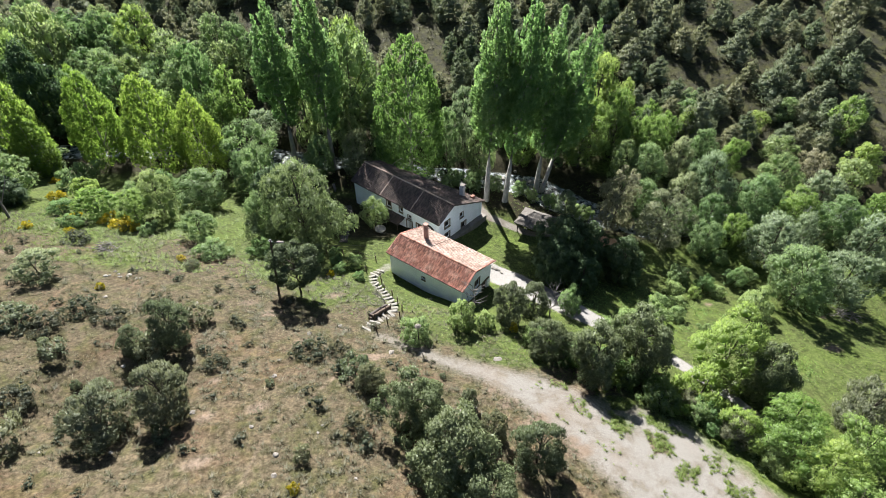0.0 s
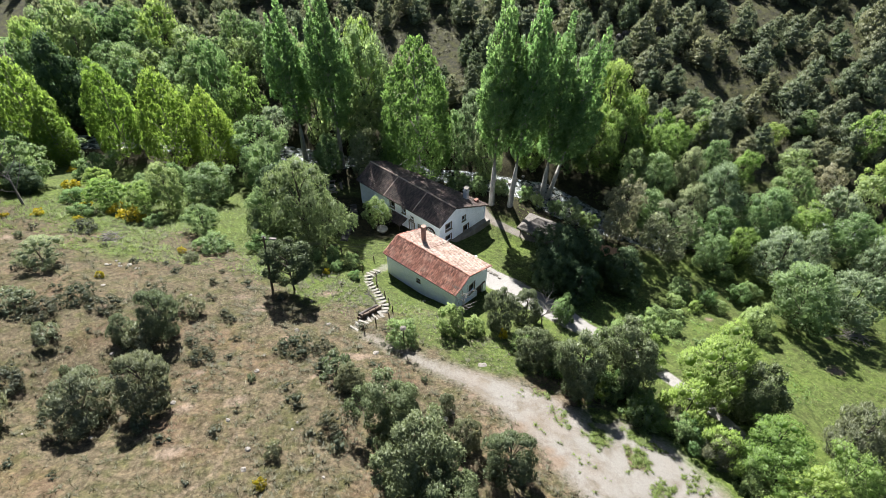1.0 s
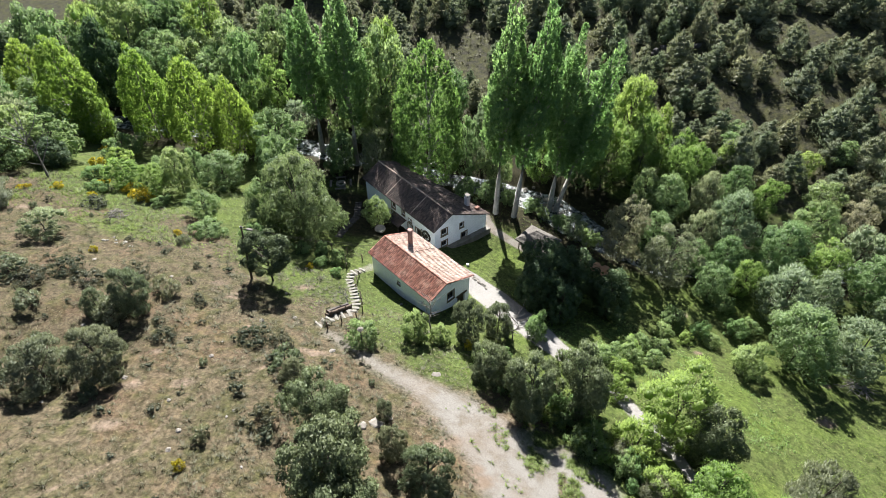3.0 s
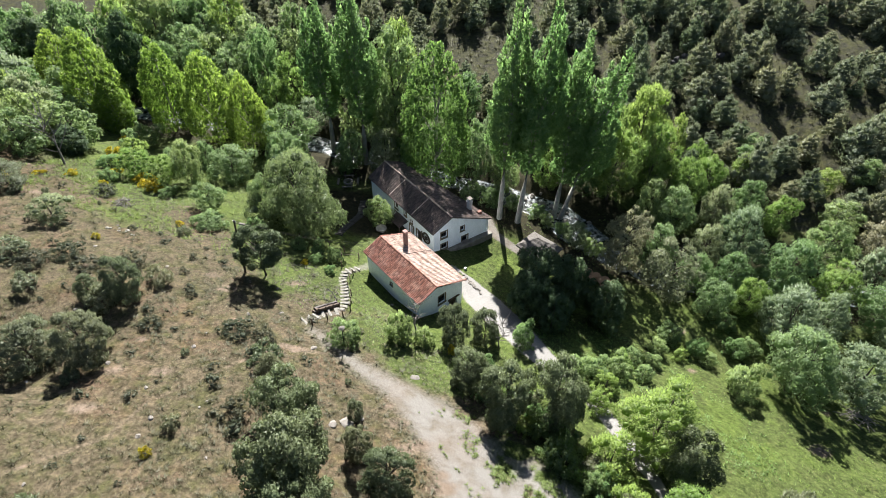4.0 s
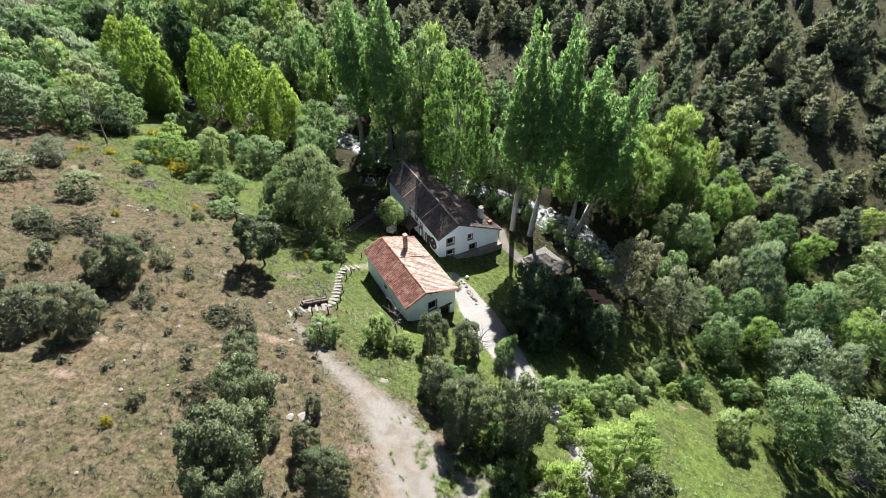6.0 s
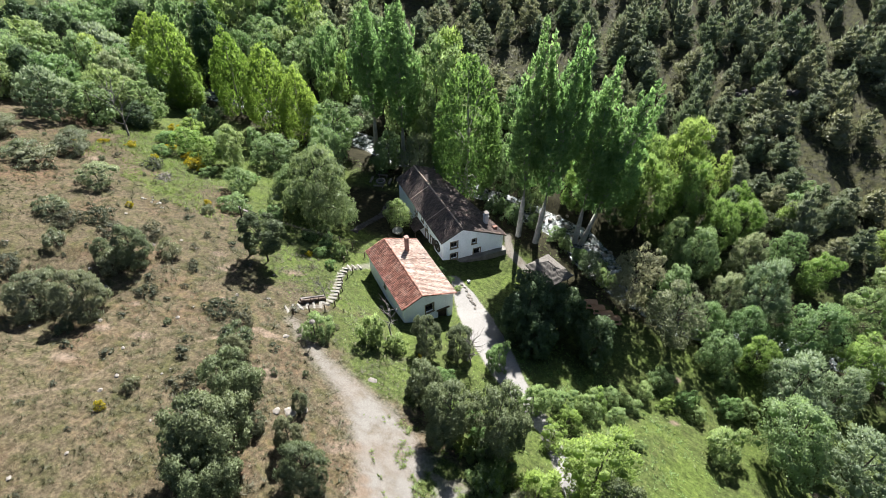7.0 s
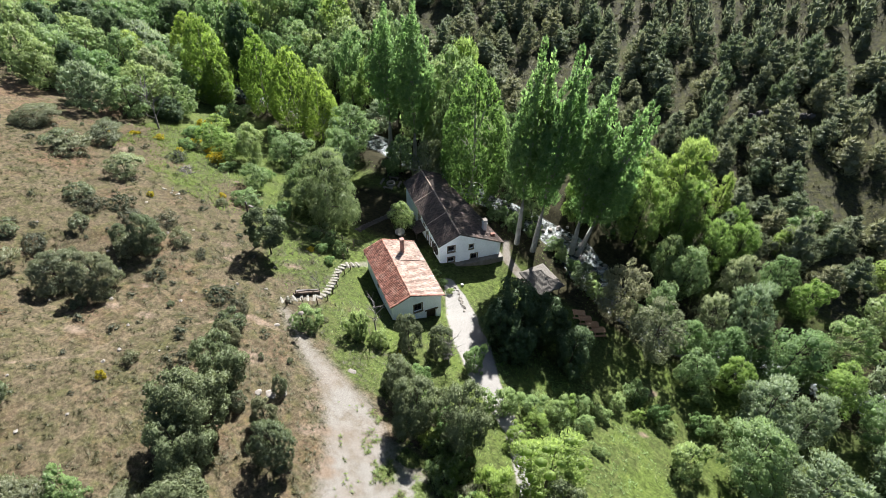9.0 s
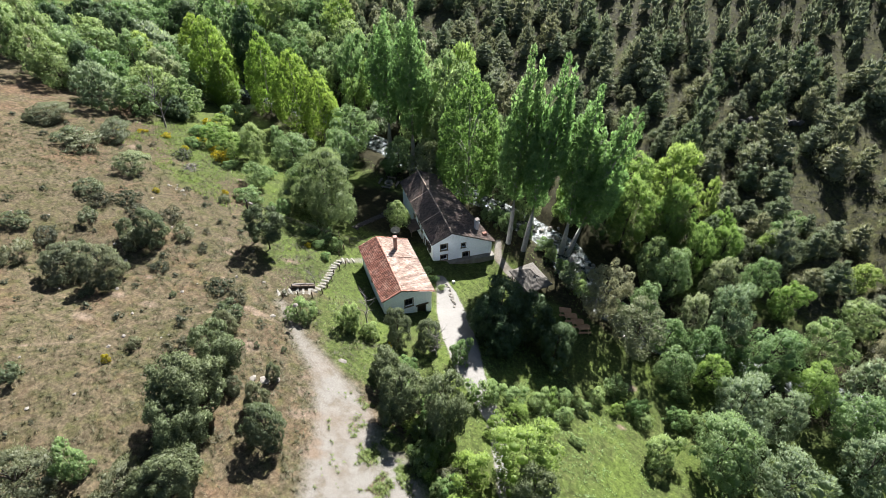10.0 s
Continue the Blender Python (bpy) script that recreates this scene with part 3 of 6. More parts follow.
def chimney(parent, x, y, z0, height, w, d, mat, cap):
    bm = bmesh.new()
    box(bm, (w, d, height + 0.6), Matrix.Translation((x, y, z0 + height / 2 - 0.3)), 0.02)
    box(bm, (w + 0.14, d + 0.14, 0.09), Matrix.Translation((x, y, z0 + height * 0.8)), 0.015)
    stack = part("chimney", bm, mat, parent)
    bm = bmesh.new()
    for sx in (-1, 1):
        for sy in (-1, 1):
            box(bm, (0.1, 0.1, 0.22), Matrix.Translation((x + sx * (w / 2 - 0.06), y + sy * (d / 2 - 0.06), z0 + height + 0.1)))
    box(bm, (w + 0.12, d + 0.12, 0.07), Matrix.Translation((x, y, z0 + height + 0.24)), 0.015)
    part("chimney_cap", bm, cap, stack)
    return stack


def main_house():
    base = -1.7
    house = thing("house", pose(-4.76, 61.37, base, 0, 0, -36.34), "long white two-storey mill house with weathered dark tile roof", "house")
    Z = lambda z: z - base  # noqa: E731
    L, ridge, ze, zr, rear = 18.4, 3.4, 3.91, 5.7, 0.46
    y_rear = lambda x: 10.98 + (x - 0.58) * (10.98 - 6.86) / 19.23  # noqa: E731
    zw = lambda y: (ze + (zr - ze) * y / ridge if y < ridge else zr - rear * (y - ridge)) - 0.16  # noqa: E731
    gx = lambda y: -0.3 + 0.053 * y  # noqa: E731
    # walls: corners inset under the eaves
    fa, fb = (-L + 0.3, 0.35), (gx(0.35), 0.35)
    ga, gb = fb, (gx(10.6), 10.6)
    ra, rb = gb, (-L + 0.1, y_rear(-L) - 0.35)
    ba, bb = rb, fa
    s_of = lambda f: L - 0.3 - f  # noqa: E731
    ops = [(s_of(10.47) - 0.42, s_of(10.47) + 0.42, Z(2.25), Z(3.3)), (s_of(10.55) - 0.42, s_of(10.55) + 0.42, Z(0.4), Z(1.45)),
           (s_of(7.88) - 0.3, s_of(7.88) + 0.3, Z(2.4), Z(3.2)), (s_of(6.17) - 0.32, s_of(6.17) + 0.32, Z(1.95), Z(2.55)),
           (s_of(6.2) - 0.5, s_of(6.2) + 0.5, Z(-0.45), Z(1.45)), (s_of(4.1) - 0.62, s_of(4.1) + 0.62, Z(-0.45), Z(1.75))]
    # two openings stacked in one strip share their edges
    wall(house, "wall", fa, fb, 0, [(0, Z(zw(0.35))), (30, Z(zw(0.35)))], ops, 0.5, PLASTER)
    for i, o in enumerate(ops[:4]):
        window(house, fa, fb, (o[0] + o[1]) / 2, (o[2] + o[3]) / 2, o[1] - o[0], o[3] - o[2], 0.16 if i < 3 else 0.08)
    for o, mat, text in ((ops[4], WHITE, "pale painted door"), (ops[5], DARKWOOD, "dark wooden double door")):
        bm = bmesh.new()
        s, zc, w, h = (o[0] + o[1]) / 2, (o[2] + o[3]) / 2, o[1] - o[0], o[3] - o[2]
        for k in range(4):
            box(bm, (w / 4 - 0.02, 0.06, h - 0.04), Matrix.Translation((fa[0] + s + (k - 1.5) * w / 4, 0.35 + 0.2, zc)), 0.01)
        leaf = part("door", bm, mat, house, text)
        bm = bmesh.new()
        rod(bm, (fa[0] + s + 0.08, 0.45, zc), (fa[0] + s + 0.08, 0.45, zc + 0.14), 0.015, 0.015)
        part("door_handle", bm, IRON, leaf)
        bm = bmesh.new()
        for x, zz, sx, sz in ((-w / 2 - 0.08, 0, 0.16, h), (w / 2 + 0.08, 0, 0.16, h), (0, h / 2 + 0.08, w + 0.32, 0.16)):
            box(bm, (sx, 0.12, sz), Matrix.Translation((fa[0] + s + x, 0.33, zc + zz)), 0.01)
        part("door_surround", bm, SURROUND, house)
    g_of = lambda g: g - 0.35  # noqa: E731
    gops = [(g_of(2.19) - 0.5, g_of(2.19) + 0.5, Z(2.25), Z(3.3)), (g_of(2.22) - 0.5, g_of(2.22) + 0.5, Z(0.0), Z(0.95)),
            (g_of(5.56) - 0.33, g_of(5.56) + 0.33, Z(2.05), Z(2.9)), (g_of(6.1) - 0.5, g_of(6.1) + 0.5, Z(-0.35), Z(0.75))]
    tops = [(y - 0.35, Z(zw(y))) for y in (0.35, ridge, 10.7)]
    wall(house, "wall", ga, gb, 0, tops, gops, 0.5, PLASTER)
    for i, o in enumerate(gops):
        window(house, ga, gb, (o[0] + o[1]) / 2, (o[2] + o[3]) / 2, o[1] - o[0], o[3] - o[2], 0.2 if i != 2 else 0.13)
    rl = math.hypot(rb[0] - ra[0], rb[1] - ra[1])
    wall(house, "wall", ra, rb, 0, [(0, Z(zw(10.6))), (rl, Z(zw(rb[1])))], [], 0.5, PLASTER)
    wall(house, "wall", ba, bb, 0, [(0, Z(zw(ba[1]))), (ba[1] - ridge, Z(zw(ridge))), (ba[1] - 0.35, Z(zw(0.35)))], [], 0.5, PLASTER)
    bm = bmesh.new()
    wayg = Vector((gb[0] - ga[0], gb[1] - ga[1], 0))
    box(bm, (1.3, 10.7, 1.5), Matrix.Translation((gx(5.5) + 0.25, 5.6, 0.62)) @ pose(0, 0, 0, 0, 0, -3.0), 0.05)
    part("plinth", bm, STONE, house, "grey stone plinth along the gable")
    # roof
    roof = roof_slab(house, [(0, 0, Z(ze)), (-0.0 + 0.18, ridge, Z(zr)), (-L - 0.1, ridge, Z(zr)), (-L, 0, Z(ze))])
    roof["label"] = "wooden deck under the tiles"
    zc, zd = zr - rear * (10.98 - ridge), zr - rear * (6.86 - ridge)
    back = roof_slab(house, [(0.18, ridge, Z(zr)), (0.58, 10.98, Z(zc)), (-18.65, 6.86, Z(zd)), (-L - 0.1, ridge, Z(zr))])
    tile_field(roof, -L - 0.05, 0.1, ridge, Z(zr), lambda x: -0.04, (zr - ze) / ridge, TILE_OLD, 3, (-5.6, -11.9))
    tile_field(back, -18.6, 0.4, ridge, Z(zr), lambda x: y_rear(x) + 0.04, rear, TILE_OLD, 4, (-7.0, -12.5))
    cap_row(house, "ridge_cap", (-L - 0.1, ridge, Z(zr) + 0.06), (0.2, ridge, Z(zr) + 0.06), MORTAR, 0.14, 2)
    for k, x in enumerate((-5.6, -11.9)):
        cap_row(house, "seam_cap", (x, ridge, Z(zr) + 0.1), (x, 0, Z(ze) + 0.1), MORTAR, 0.11, 20 + k)
    cap_row(house, "verge_cap", (0.2, ridge, Z(zr) + 0.05), (0.03, 0, Z(ze) + 0.05), TILE_OLD, 0.11, 3)
    cap_row(house, "verge_cap", (0.2, ridge, Z(zr) + 0.05), (0.55, 10.9, Z(zc) + 0.05), TILE_OLD, 0.11, 4)
    chimney(house, -2.3, 8.7, Z(zr - rear * (8.7 - ridge)), 1.9, 0.7, 0.6, WHITE, GREYWOOD)
    bm = bmesh.new()
    box(bm, (0.55, 0.7, 0.7), Matrix.Translation((-0.9, 9.6, Z(zr - rear * 6.2) + 0.2)), 0.03)
    part("roof_vent", bm, BRICK, house, "squat brick vent near the eave")
    # porch over the front door
    porch = part_porch(house, -L + 0.3 + s_of(8.6), Z)
    # great wheel on the facade
    bm = bmesh.new()
    cx, cz = -2.15, Z(1.65)
    for r0, r1, y0 in ((1.0, 0.72, 0.2), (0.34, 0.0, 0.16)):
        n = 28
        ring = []
        for k in range(n):
            a = 2 * math.pi * k / n
            ring.append([bm.verts.new((cx + r * math.cos(a), yy, cz + r * math.sin(a))) for r, yy in ((r0, 0.34), (r0, y0), (max(r1, 0.01), y0), (max(r1, 0.01), 0.34))])
        for k in range(n):
            j = (k + 1) % n
            for q in range(3):
                bm.faces.new((ring[k][q], ring[j][q], ring[j][q + 1], ring[k][q + 1]))
    for k in range(4):
        a = math.pi * k / 4
        v = Vector((math.cos(a), 0, math.sin(a)))
        rod(bm, Vector((cx, 0.26, cz)) - v * 0.9, Vector((cx, 0.26, cz)) + v * 0.9, 0.04, 0.04)
    bmesh.ops.recalc_face_normals(bm, faces=bm.faces[:])
    part("cart_wheel", bm, DARKWOOD, house, "dark iron-bound mill wheel hung on the wall")
    # small lamp on the wall
    bm = bmesh.new()
    box(bm, (0.14, 0.2, 0.24), Matrix.Translation((-3.3, 0.24, Z(2.2))), 0.02)
    part("wall_lamp", bm, IRON, house)
    return house


def part_porch(house, x, Z):
    bm = bmesh.new()
    for sx in (-1.2, 1.2):
        rod(bm, (x + sx, -1.2, Z(-0.6)), (x + sx, -1.2, Z(1.25)), 0.07, 0.06, 8)
        rod(bm, (x + sx, -1.3, Z(1.2)), (x + sx, 0.3, Z(1.62)), 0.05, 0.05, 6)
    rod(bm, (x - 1.4, -1.2, Z(1.24)), (x + 1.4, -1.2, Z(1.24)), 0.06, 0.06, 6)
    frame_ob = part("porch_frame", bm, WOOD, house, "brown timber porch posts and beams")
    tile_field(frame_ob, x - 1.5, x + 1.5, 0.3, Z(1.66), lambda q: -1.45, 0.27, TILE_OLD, 8)
    return frame_ob


def annex():
    base = 1.2
    house = thing("outbuilding", pose(-1.19, 44.71, base, 0, 0, -33.9), "low white outbuilding with orange clay tile roof on the slope", "house")
    Z = lambda z: z - base  # noqa: E731
    L, ridge, ze, zr, rear, yr = 11.88, 2.78, 7.56, 8.76, 0.41, 7.6
    zw = lambda y: (ze + (zr - ze) * y / ridge if y < ridge else zr - rear * (y - ridge)) - 0.15  # noqa: E731
    fa, fb, gb, rb = (-L + 0.25, 0.28), (-0.25, 0.28), (-0.5, yr - 0.28), (-L, yr - 0.28)
    f_of = lambda f: L - 0.25 - f  # noqa: E731
    ops = [(f_of(6.15) - 0.25, f_of(6.15) + 0.25, Z(5.75), Z(6.25))]
    wall(house, "wall", fa, fb, 0, [(0, Z(zw(0.28))), (30, Z(zw(0.28)))], ops, 0.45, PLASTER)
    window(house, fa, fb, f_of(6.15), Z(6.0), 0.5, 0.5, 0.06, False)
    g = lambda q: q - 0.28  # noqa: E731
    gops = [(g(3.9) - 0.55, g(3.9) + 0.55, Z(4.95), Z(6.3)), (g(5.85) - 0.7, g(5.85) + 0.7, Z(1.6), Z(4.35)), (g(3.7) - 0.12, g(3.7) + 0.12, Z(7.55), Z(7.8)), (g(2.0) - 0.3, g(2.0) + 0.3, Z(3.2), Z(3.7))]
    wall(house, "wall", fb, gb, 0, [(y - 0.28, Z(zw(y))) for y in (0.28, ridge, yr)], gops, 0.45, PLASTER)
    window(house, fb, gb, g(3.9), Z(5.62), 1.1, 1.35, 0.14)
    window(house, fb, gb, g(2.0), Z(3.45), 0.6, 0.5, 0.06, False)
    wall(house, "wall", gb, rb, 0, [(0, Z(zw(yr - 0.28))), (30, Z(zw(yr - 0.28)))], [], 0.45, PLASTER)
    wall(house, "wall", rb, fa, 0, [(0, Z(zw(yr - 0.28))), (yr - 0.28 - ridge, Z(zr - 0.15)), (yr - 0.56, Z(zw(0.28)))], [], 0.45, PLASTER)
    bm = bmesh.new()
    for k in range(5):
        box(bm, (0.05, 0.26, 2.7), Matrix.Translation((-0.75, 5.85 + (k - 2) * 0.275, Z(2.97))), 0.01)
    leaf = part("door", bm, DARKWOOD, house, "dark plank stable door")
    bm = bmesh.new()
    rod(bm, (-0.7, 6.3, Z(2.9)), (-0.7, 6.3, Z(3.1)), 0.02, 0.02)
    part("door_handle", bm, IRON, leaf)
    bm = bmesh.new()
    box(bm, (0.14, 1.9, 0.22), Matrix.Translation((-0.38, 5.85, Z(4.46))), 0.02)
    part("lintel", bm, WOOD, house)
    ra = roof_slab(house, [(0.05, 0, Z(ze)), (0.05, ridge, Z(zr)), (-L - 0.05, ridge, Z(zr)), (-L - 0.05, 0, Z(ze))])
    zc = zr - rear * (yr - ridge)
    rb_ = roof_slab(house, [(0.05, ridge, Z(zr)), (-0.2, yr, Z(zc)), (-L - 0.1, yr, Z(zc)), (-L - 0.05, ridge, Z(zr))])
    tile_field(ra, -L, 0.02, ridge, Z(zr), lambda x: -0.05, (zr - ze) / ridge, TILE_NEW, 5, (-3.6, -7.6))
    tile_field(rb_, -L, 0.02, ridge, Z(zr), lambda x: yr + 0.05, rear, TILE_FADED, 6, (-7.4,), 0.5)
    cap_row(house, "ridge_cap", (-L, ridge, Z(zr) + 0.05), (0.1, ridge, Z(zr) + 0.05), TILE_NEW, 0.14, 5)
    cap_row(house, "verge_cap", (0.05, ridge, Z(zr) + 0.04), (0.05, 0, Z(ze) + 0.04), TILE_NEW, 0.1, 6)
    cap_row(house, "verge_cap", (0.05, ridge, Z(zr) + 0.04), (-0.15, yr, Z(zc) + 0.04), TILE_NEW, 0.1, 7)
    cap_row(house, "verge_cap", (-L, ridge, Z(zr) + 0.04), (-L, 0, Z(ze) + 0.04), TILE_NEW, 0.1, 8)
    cap_row(house, "verge_cap", (-L, ridge, Z(zr) + 0.04), (-L, yr, Z(zc) + 0.04), TILE_NEW, 0.1, 9)
    chimney(house, -9.2, 4.9, Z(zr - rear * (4.9 - ridge)), 2.2, 0.5, 0.45, PINKBRICK, PINKBRICK)
    return house


main_house()
annex()

# ---- plants ----
def unit(v):
    return v / (np.linalg.norm(v, axis=1)[:, None] + 1e-9)


def fast_mesh(name, verts, faces, mat, normals=None):
    me = bpy.data.meshes.new(name)
    k = faces.shape[1]
    me.vertices.add(len(verts))
    me.vertices.foreach_set("co", np.ascontiguousarray(verts, np.float32).ravel())
    me.loops.add(faces.size)
    me.loops.foreach_set("vertex_index", np.ascontiguousarray(faces, np.int32).ravel())
    me.polygons.add(len(faces))
    me.polygons.foreach_set("loop_start", np.arange(len(faces), dtype=np.int32) * k)
    me.update(calc_edges=True)
    if normals is not None:
        me.normals_split_custom_set_from_vertices(normals.astype(np.float32))
    me.materials.append(mat)
    return me


def envelope(rng, count, low, profile, ragged=0.25, inner=0.55):
    """Evenly spread places in a crown one unit high and one unit in radius; profile: radius at each height share."""
    spots = []
    phase = rng.uniform(0, 6.28, 3)
    while len(spots) < count * 4:
        u = rng.uniform(low, 1.0)
        r = profile(u)
        if rng.uniform() > 0.2 + r:
            continue
        a = rng.uniform(0, 2 * math.pi)
        lobe = 1 + ragged * (0.6 * math.sin(2 * a + phase[0] + 4 * u) + 0.6 * math.sin(3 * a + phase[1] - 6 * u) + 0.4 * math.sin(5 * a + phase[2] + 9 * u))
        q = r * lobe * math.sqrt(rng.uniform(inner, 1.0))
        spots.append((q * math.cos(a), q * math.sin(a), u))
    spots = np.array(spots)
    shape = spots * np.array([1, 1, 2.2])
    picked = [0]
    gap = np.full(len(spots), 1e9)
    for _ in range(count - 1):
        gap = np.minimum(gap, np.linalg.norm(shape - shape[picked[-1]], axis=1))
        picked.append(int(np.argmax(gap * rng.uniform(0.6, 1.0, len(gap)))))
    return spots[picked]


def spires(rng, count, low):
    """The steep limbs of a tall poplar, each a string of leafy places that narrows to a point."""
    out = []
    turn = rng.uniform(0, 6.28)
    for k in range(count):
        a = turn + 2.4 * k
        q = 0.0 if k == 0 else rng.uniform(0.4, 0.72)
        foot = low + rng.uniform(0.0, 0.2) * (k > 0)
        top = 0.99 if k == 0 else rng.uniform(0.7, 0.97) - 0.1 * (q > 0.55)
        n = max(5, int((top - foot) / 0.042))
        for i in range(n):
            t = i / (n - 1)
            reach = q * min(1.0, 0.45 + 1.5 * t) * (1 - 0.35 * t)
            w = (0.38 if k == 0 else 0.28) * (1 - 0.75 * t ** 1.7) * min(1, 0.55 + t * 2.5)
            out.append((reach * math.cos(a) + rng.normal() * 0.05, reach * math.sin(a) + rng.normal() * 0.05, foot + (top - foot) * t, w * rng.uniform(0.7, 1.2), 0.034))
    return np.array(out)


def cone_lobes(rng, side):
    """A pointed juniper: leafy places up its axis and round its flanks."""
    out = []
    for u in np.linspace(0.14, 0.97, 7):
        r = 0.6 * (1 - u) ** 0.8 + 0.07
        out.append((rng.normal() * 0.04, rng.normal() * 0.04, u, r, 0.1))
    for k in range(side):
        u, a = (k + rng.uniform(0.1, 0.9)) / side * 0.8 + 0.08, 2.4 * k + rng.uniform(-0.5, 0.5)
        q = 0.66 * (1.02 - u) ** 0.75 * rng.uniform(0.75, 1.15)
        out.append((q * math.cos(a), q * math.sin(a), u + 0.05, 0.36 * (1.1 - 0.75 * u), 0.16 * (1.15 - 0.6 * u)))
    return np.array(out)


SHELL = np.array([(0, 0, 1), (0.894, 0, 0.447), (0.276, 0.851, 0.447), (-0.724, 0.526, 0.447), (-0.724, -0.526, 0.447), (0.276, -0.851, 0.447),
                  (0.724, 0.526, -0.447), (-0.276, 0.851, -0.447), (-0.894, 0, -0.447), (-0.276, -0.851, -0.447), (0.724, -0.526, -0.447), (0, 0, -1)])
SHELL_FACES = np.array([(0, 1, 2), (0, 2, 3), (0, 3, 4), (0, 4, 5), (0, 5, 1), (1, 6, 2), (2, 7, 3), (3, 8, 4), (4, 9, 5), (5, 10, 1),
                        (6, 7, 2), (7, 8, 3), (8, 9, 4), (9, 10, 5), (10, 6, 1), (11, 7, 6), (11, 8, 7), (11, 9, 8), (11, 10, 9), (11, 6, 10)])


def foliage(lobes, count, length, width, rng, way="any", fuzz=0.12, core=0.68, droop=0.0):
    """Leaf sprays over lobes (x, y, z, radius, half height), with the twiggy heart of each lobe; vertices, faces and normals."""
    mid = np.array([*np.mean(lobes[:, :2], 0), np.percentile(lobes[:, 2], 35)])
    share = lobes[:, 3] * (lobes[:, 3] + lobes[:, 4])
    i = rng.choice(len(lobes), int(count * 3.2), p=share / share.sum())
    c = lobes[i]
    n = len(c)
    out = unit((c[:, :3] - mid) * np.array([1, 1, 0.6]))
    d = unit(rng.normal(size=(n, 3)) + out * 0.55 + np.array([0, 0, 0.3]))
    far = rng.uniform(0.78, 1.06, n) + (rng.uniform(0, 1, n) < fuzz) * rng.uniform(0.05, 0.3, n)
    p = c[:, :3] + d * c[:, [3, 3, 4]] * far[:, None]
    buried = np.zeros(n, int)
    for k, (x, y, z, r, h) in enumerate(lobes):
        inside = ((p[:, 0] - x) ** 2 + (p[:, 1] - y) ** 2) / (r * r) + (p[:, 2] - z) ** 2 / (h * h) < 0.62
        buried += inside & (i != k)
    keep = np.flatnonzero(buried == 0)[:count]
    p, d, out, c = p[keep], d[keep], out[keep], c[keep]
    n = len(p)
    if droop:
        p[:, 2] -= droop * np.abs(rng.normal(size=n)) * c[:, 3]
    normal = unit(d * 0.75 + out * 0.35 + np.array([0, 0, 0.25]) + rng.normal(size=(n, 3)) * 0.55)
    lean = {"any": rng.normal(size=(n, 3)), "up": np.array([0, 0, 1.0]) + d * 0.45 + rng.normal(size=(n, 3)) * 0.3,
            "out": np.array([0, 0, 0.55]) + d * 0.9 + rng.normal(size=(n, 3)) * 0.3, "down": np.array([0, 0, -1.0]) + d * 0.35 + rng.normal(size=(n, 3)) * 0.3}[way]
    lean = unit(lean)
    side = unit(np.cross(lean, normal + rng.normal(size=(n, 3)) * 0.35))
    face = np.cross(side, lean)
    side = side * np.where((face * normal).sum(1) < 0, -1, 1)[:, None]
    k = np.exp(rng.normal(size=n) * 0.3)[:, None]
    v = np.stack([p - side * width * k * 0.5 - lean * length * k * 0.4, p + side * width * k * 0.5 - lean * length * k * 0.35 * rng.uniform(0.2, 1, n)[:, None], p + lean * length * k * 0.6], 1).reshape(-1, 3)
    nv = np.repeat(normal, 3, 0)
    f = np.arange(n * 3).reshape(n, 3)
    hearts = np.concatenate([np.array(q[:3]) + SHELL * np.array([q[3], q[3], q[4]]) * core * rng.uniform(0.75, 1.1, (12, 1)) for q in lobes])
    hn = np.tile(SHELL, (len(lobes), 1))
    hf = np.concatenate([SHELL_FACES + 12 * k for k in range(len(lobes))])
    return np.concatenate([v, hearts]), np.concatenate([f, hf + len(v)]), np.concatenate([nv, hn])


def dome(middle, reach):
    return lambda u: math.sqrt(max(0.02, 1 - ((u - middle) / reach) ** 2))


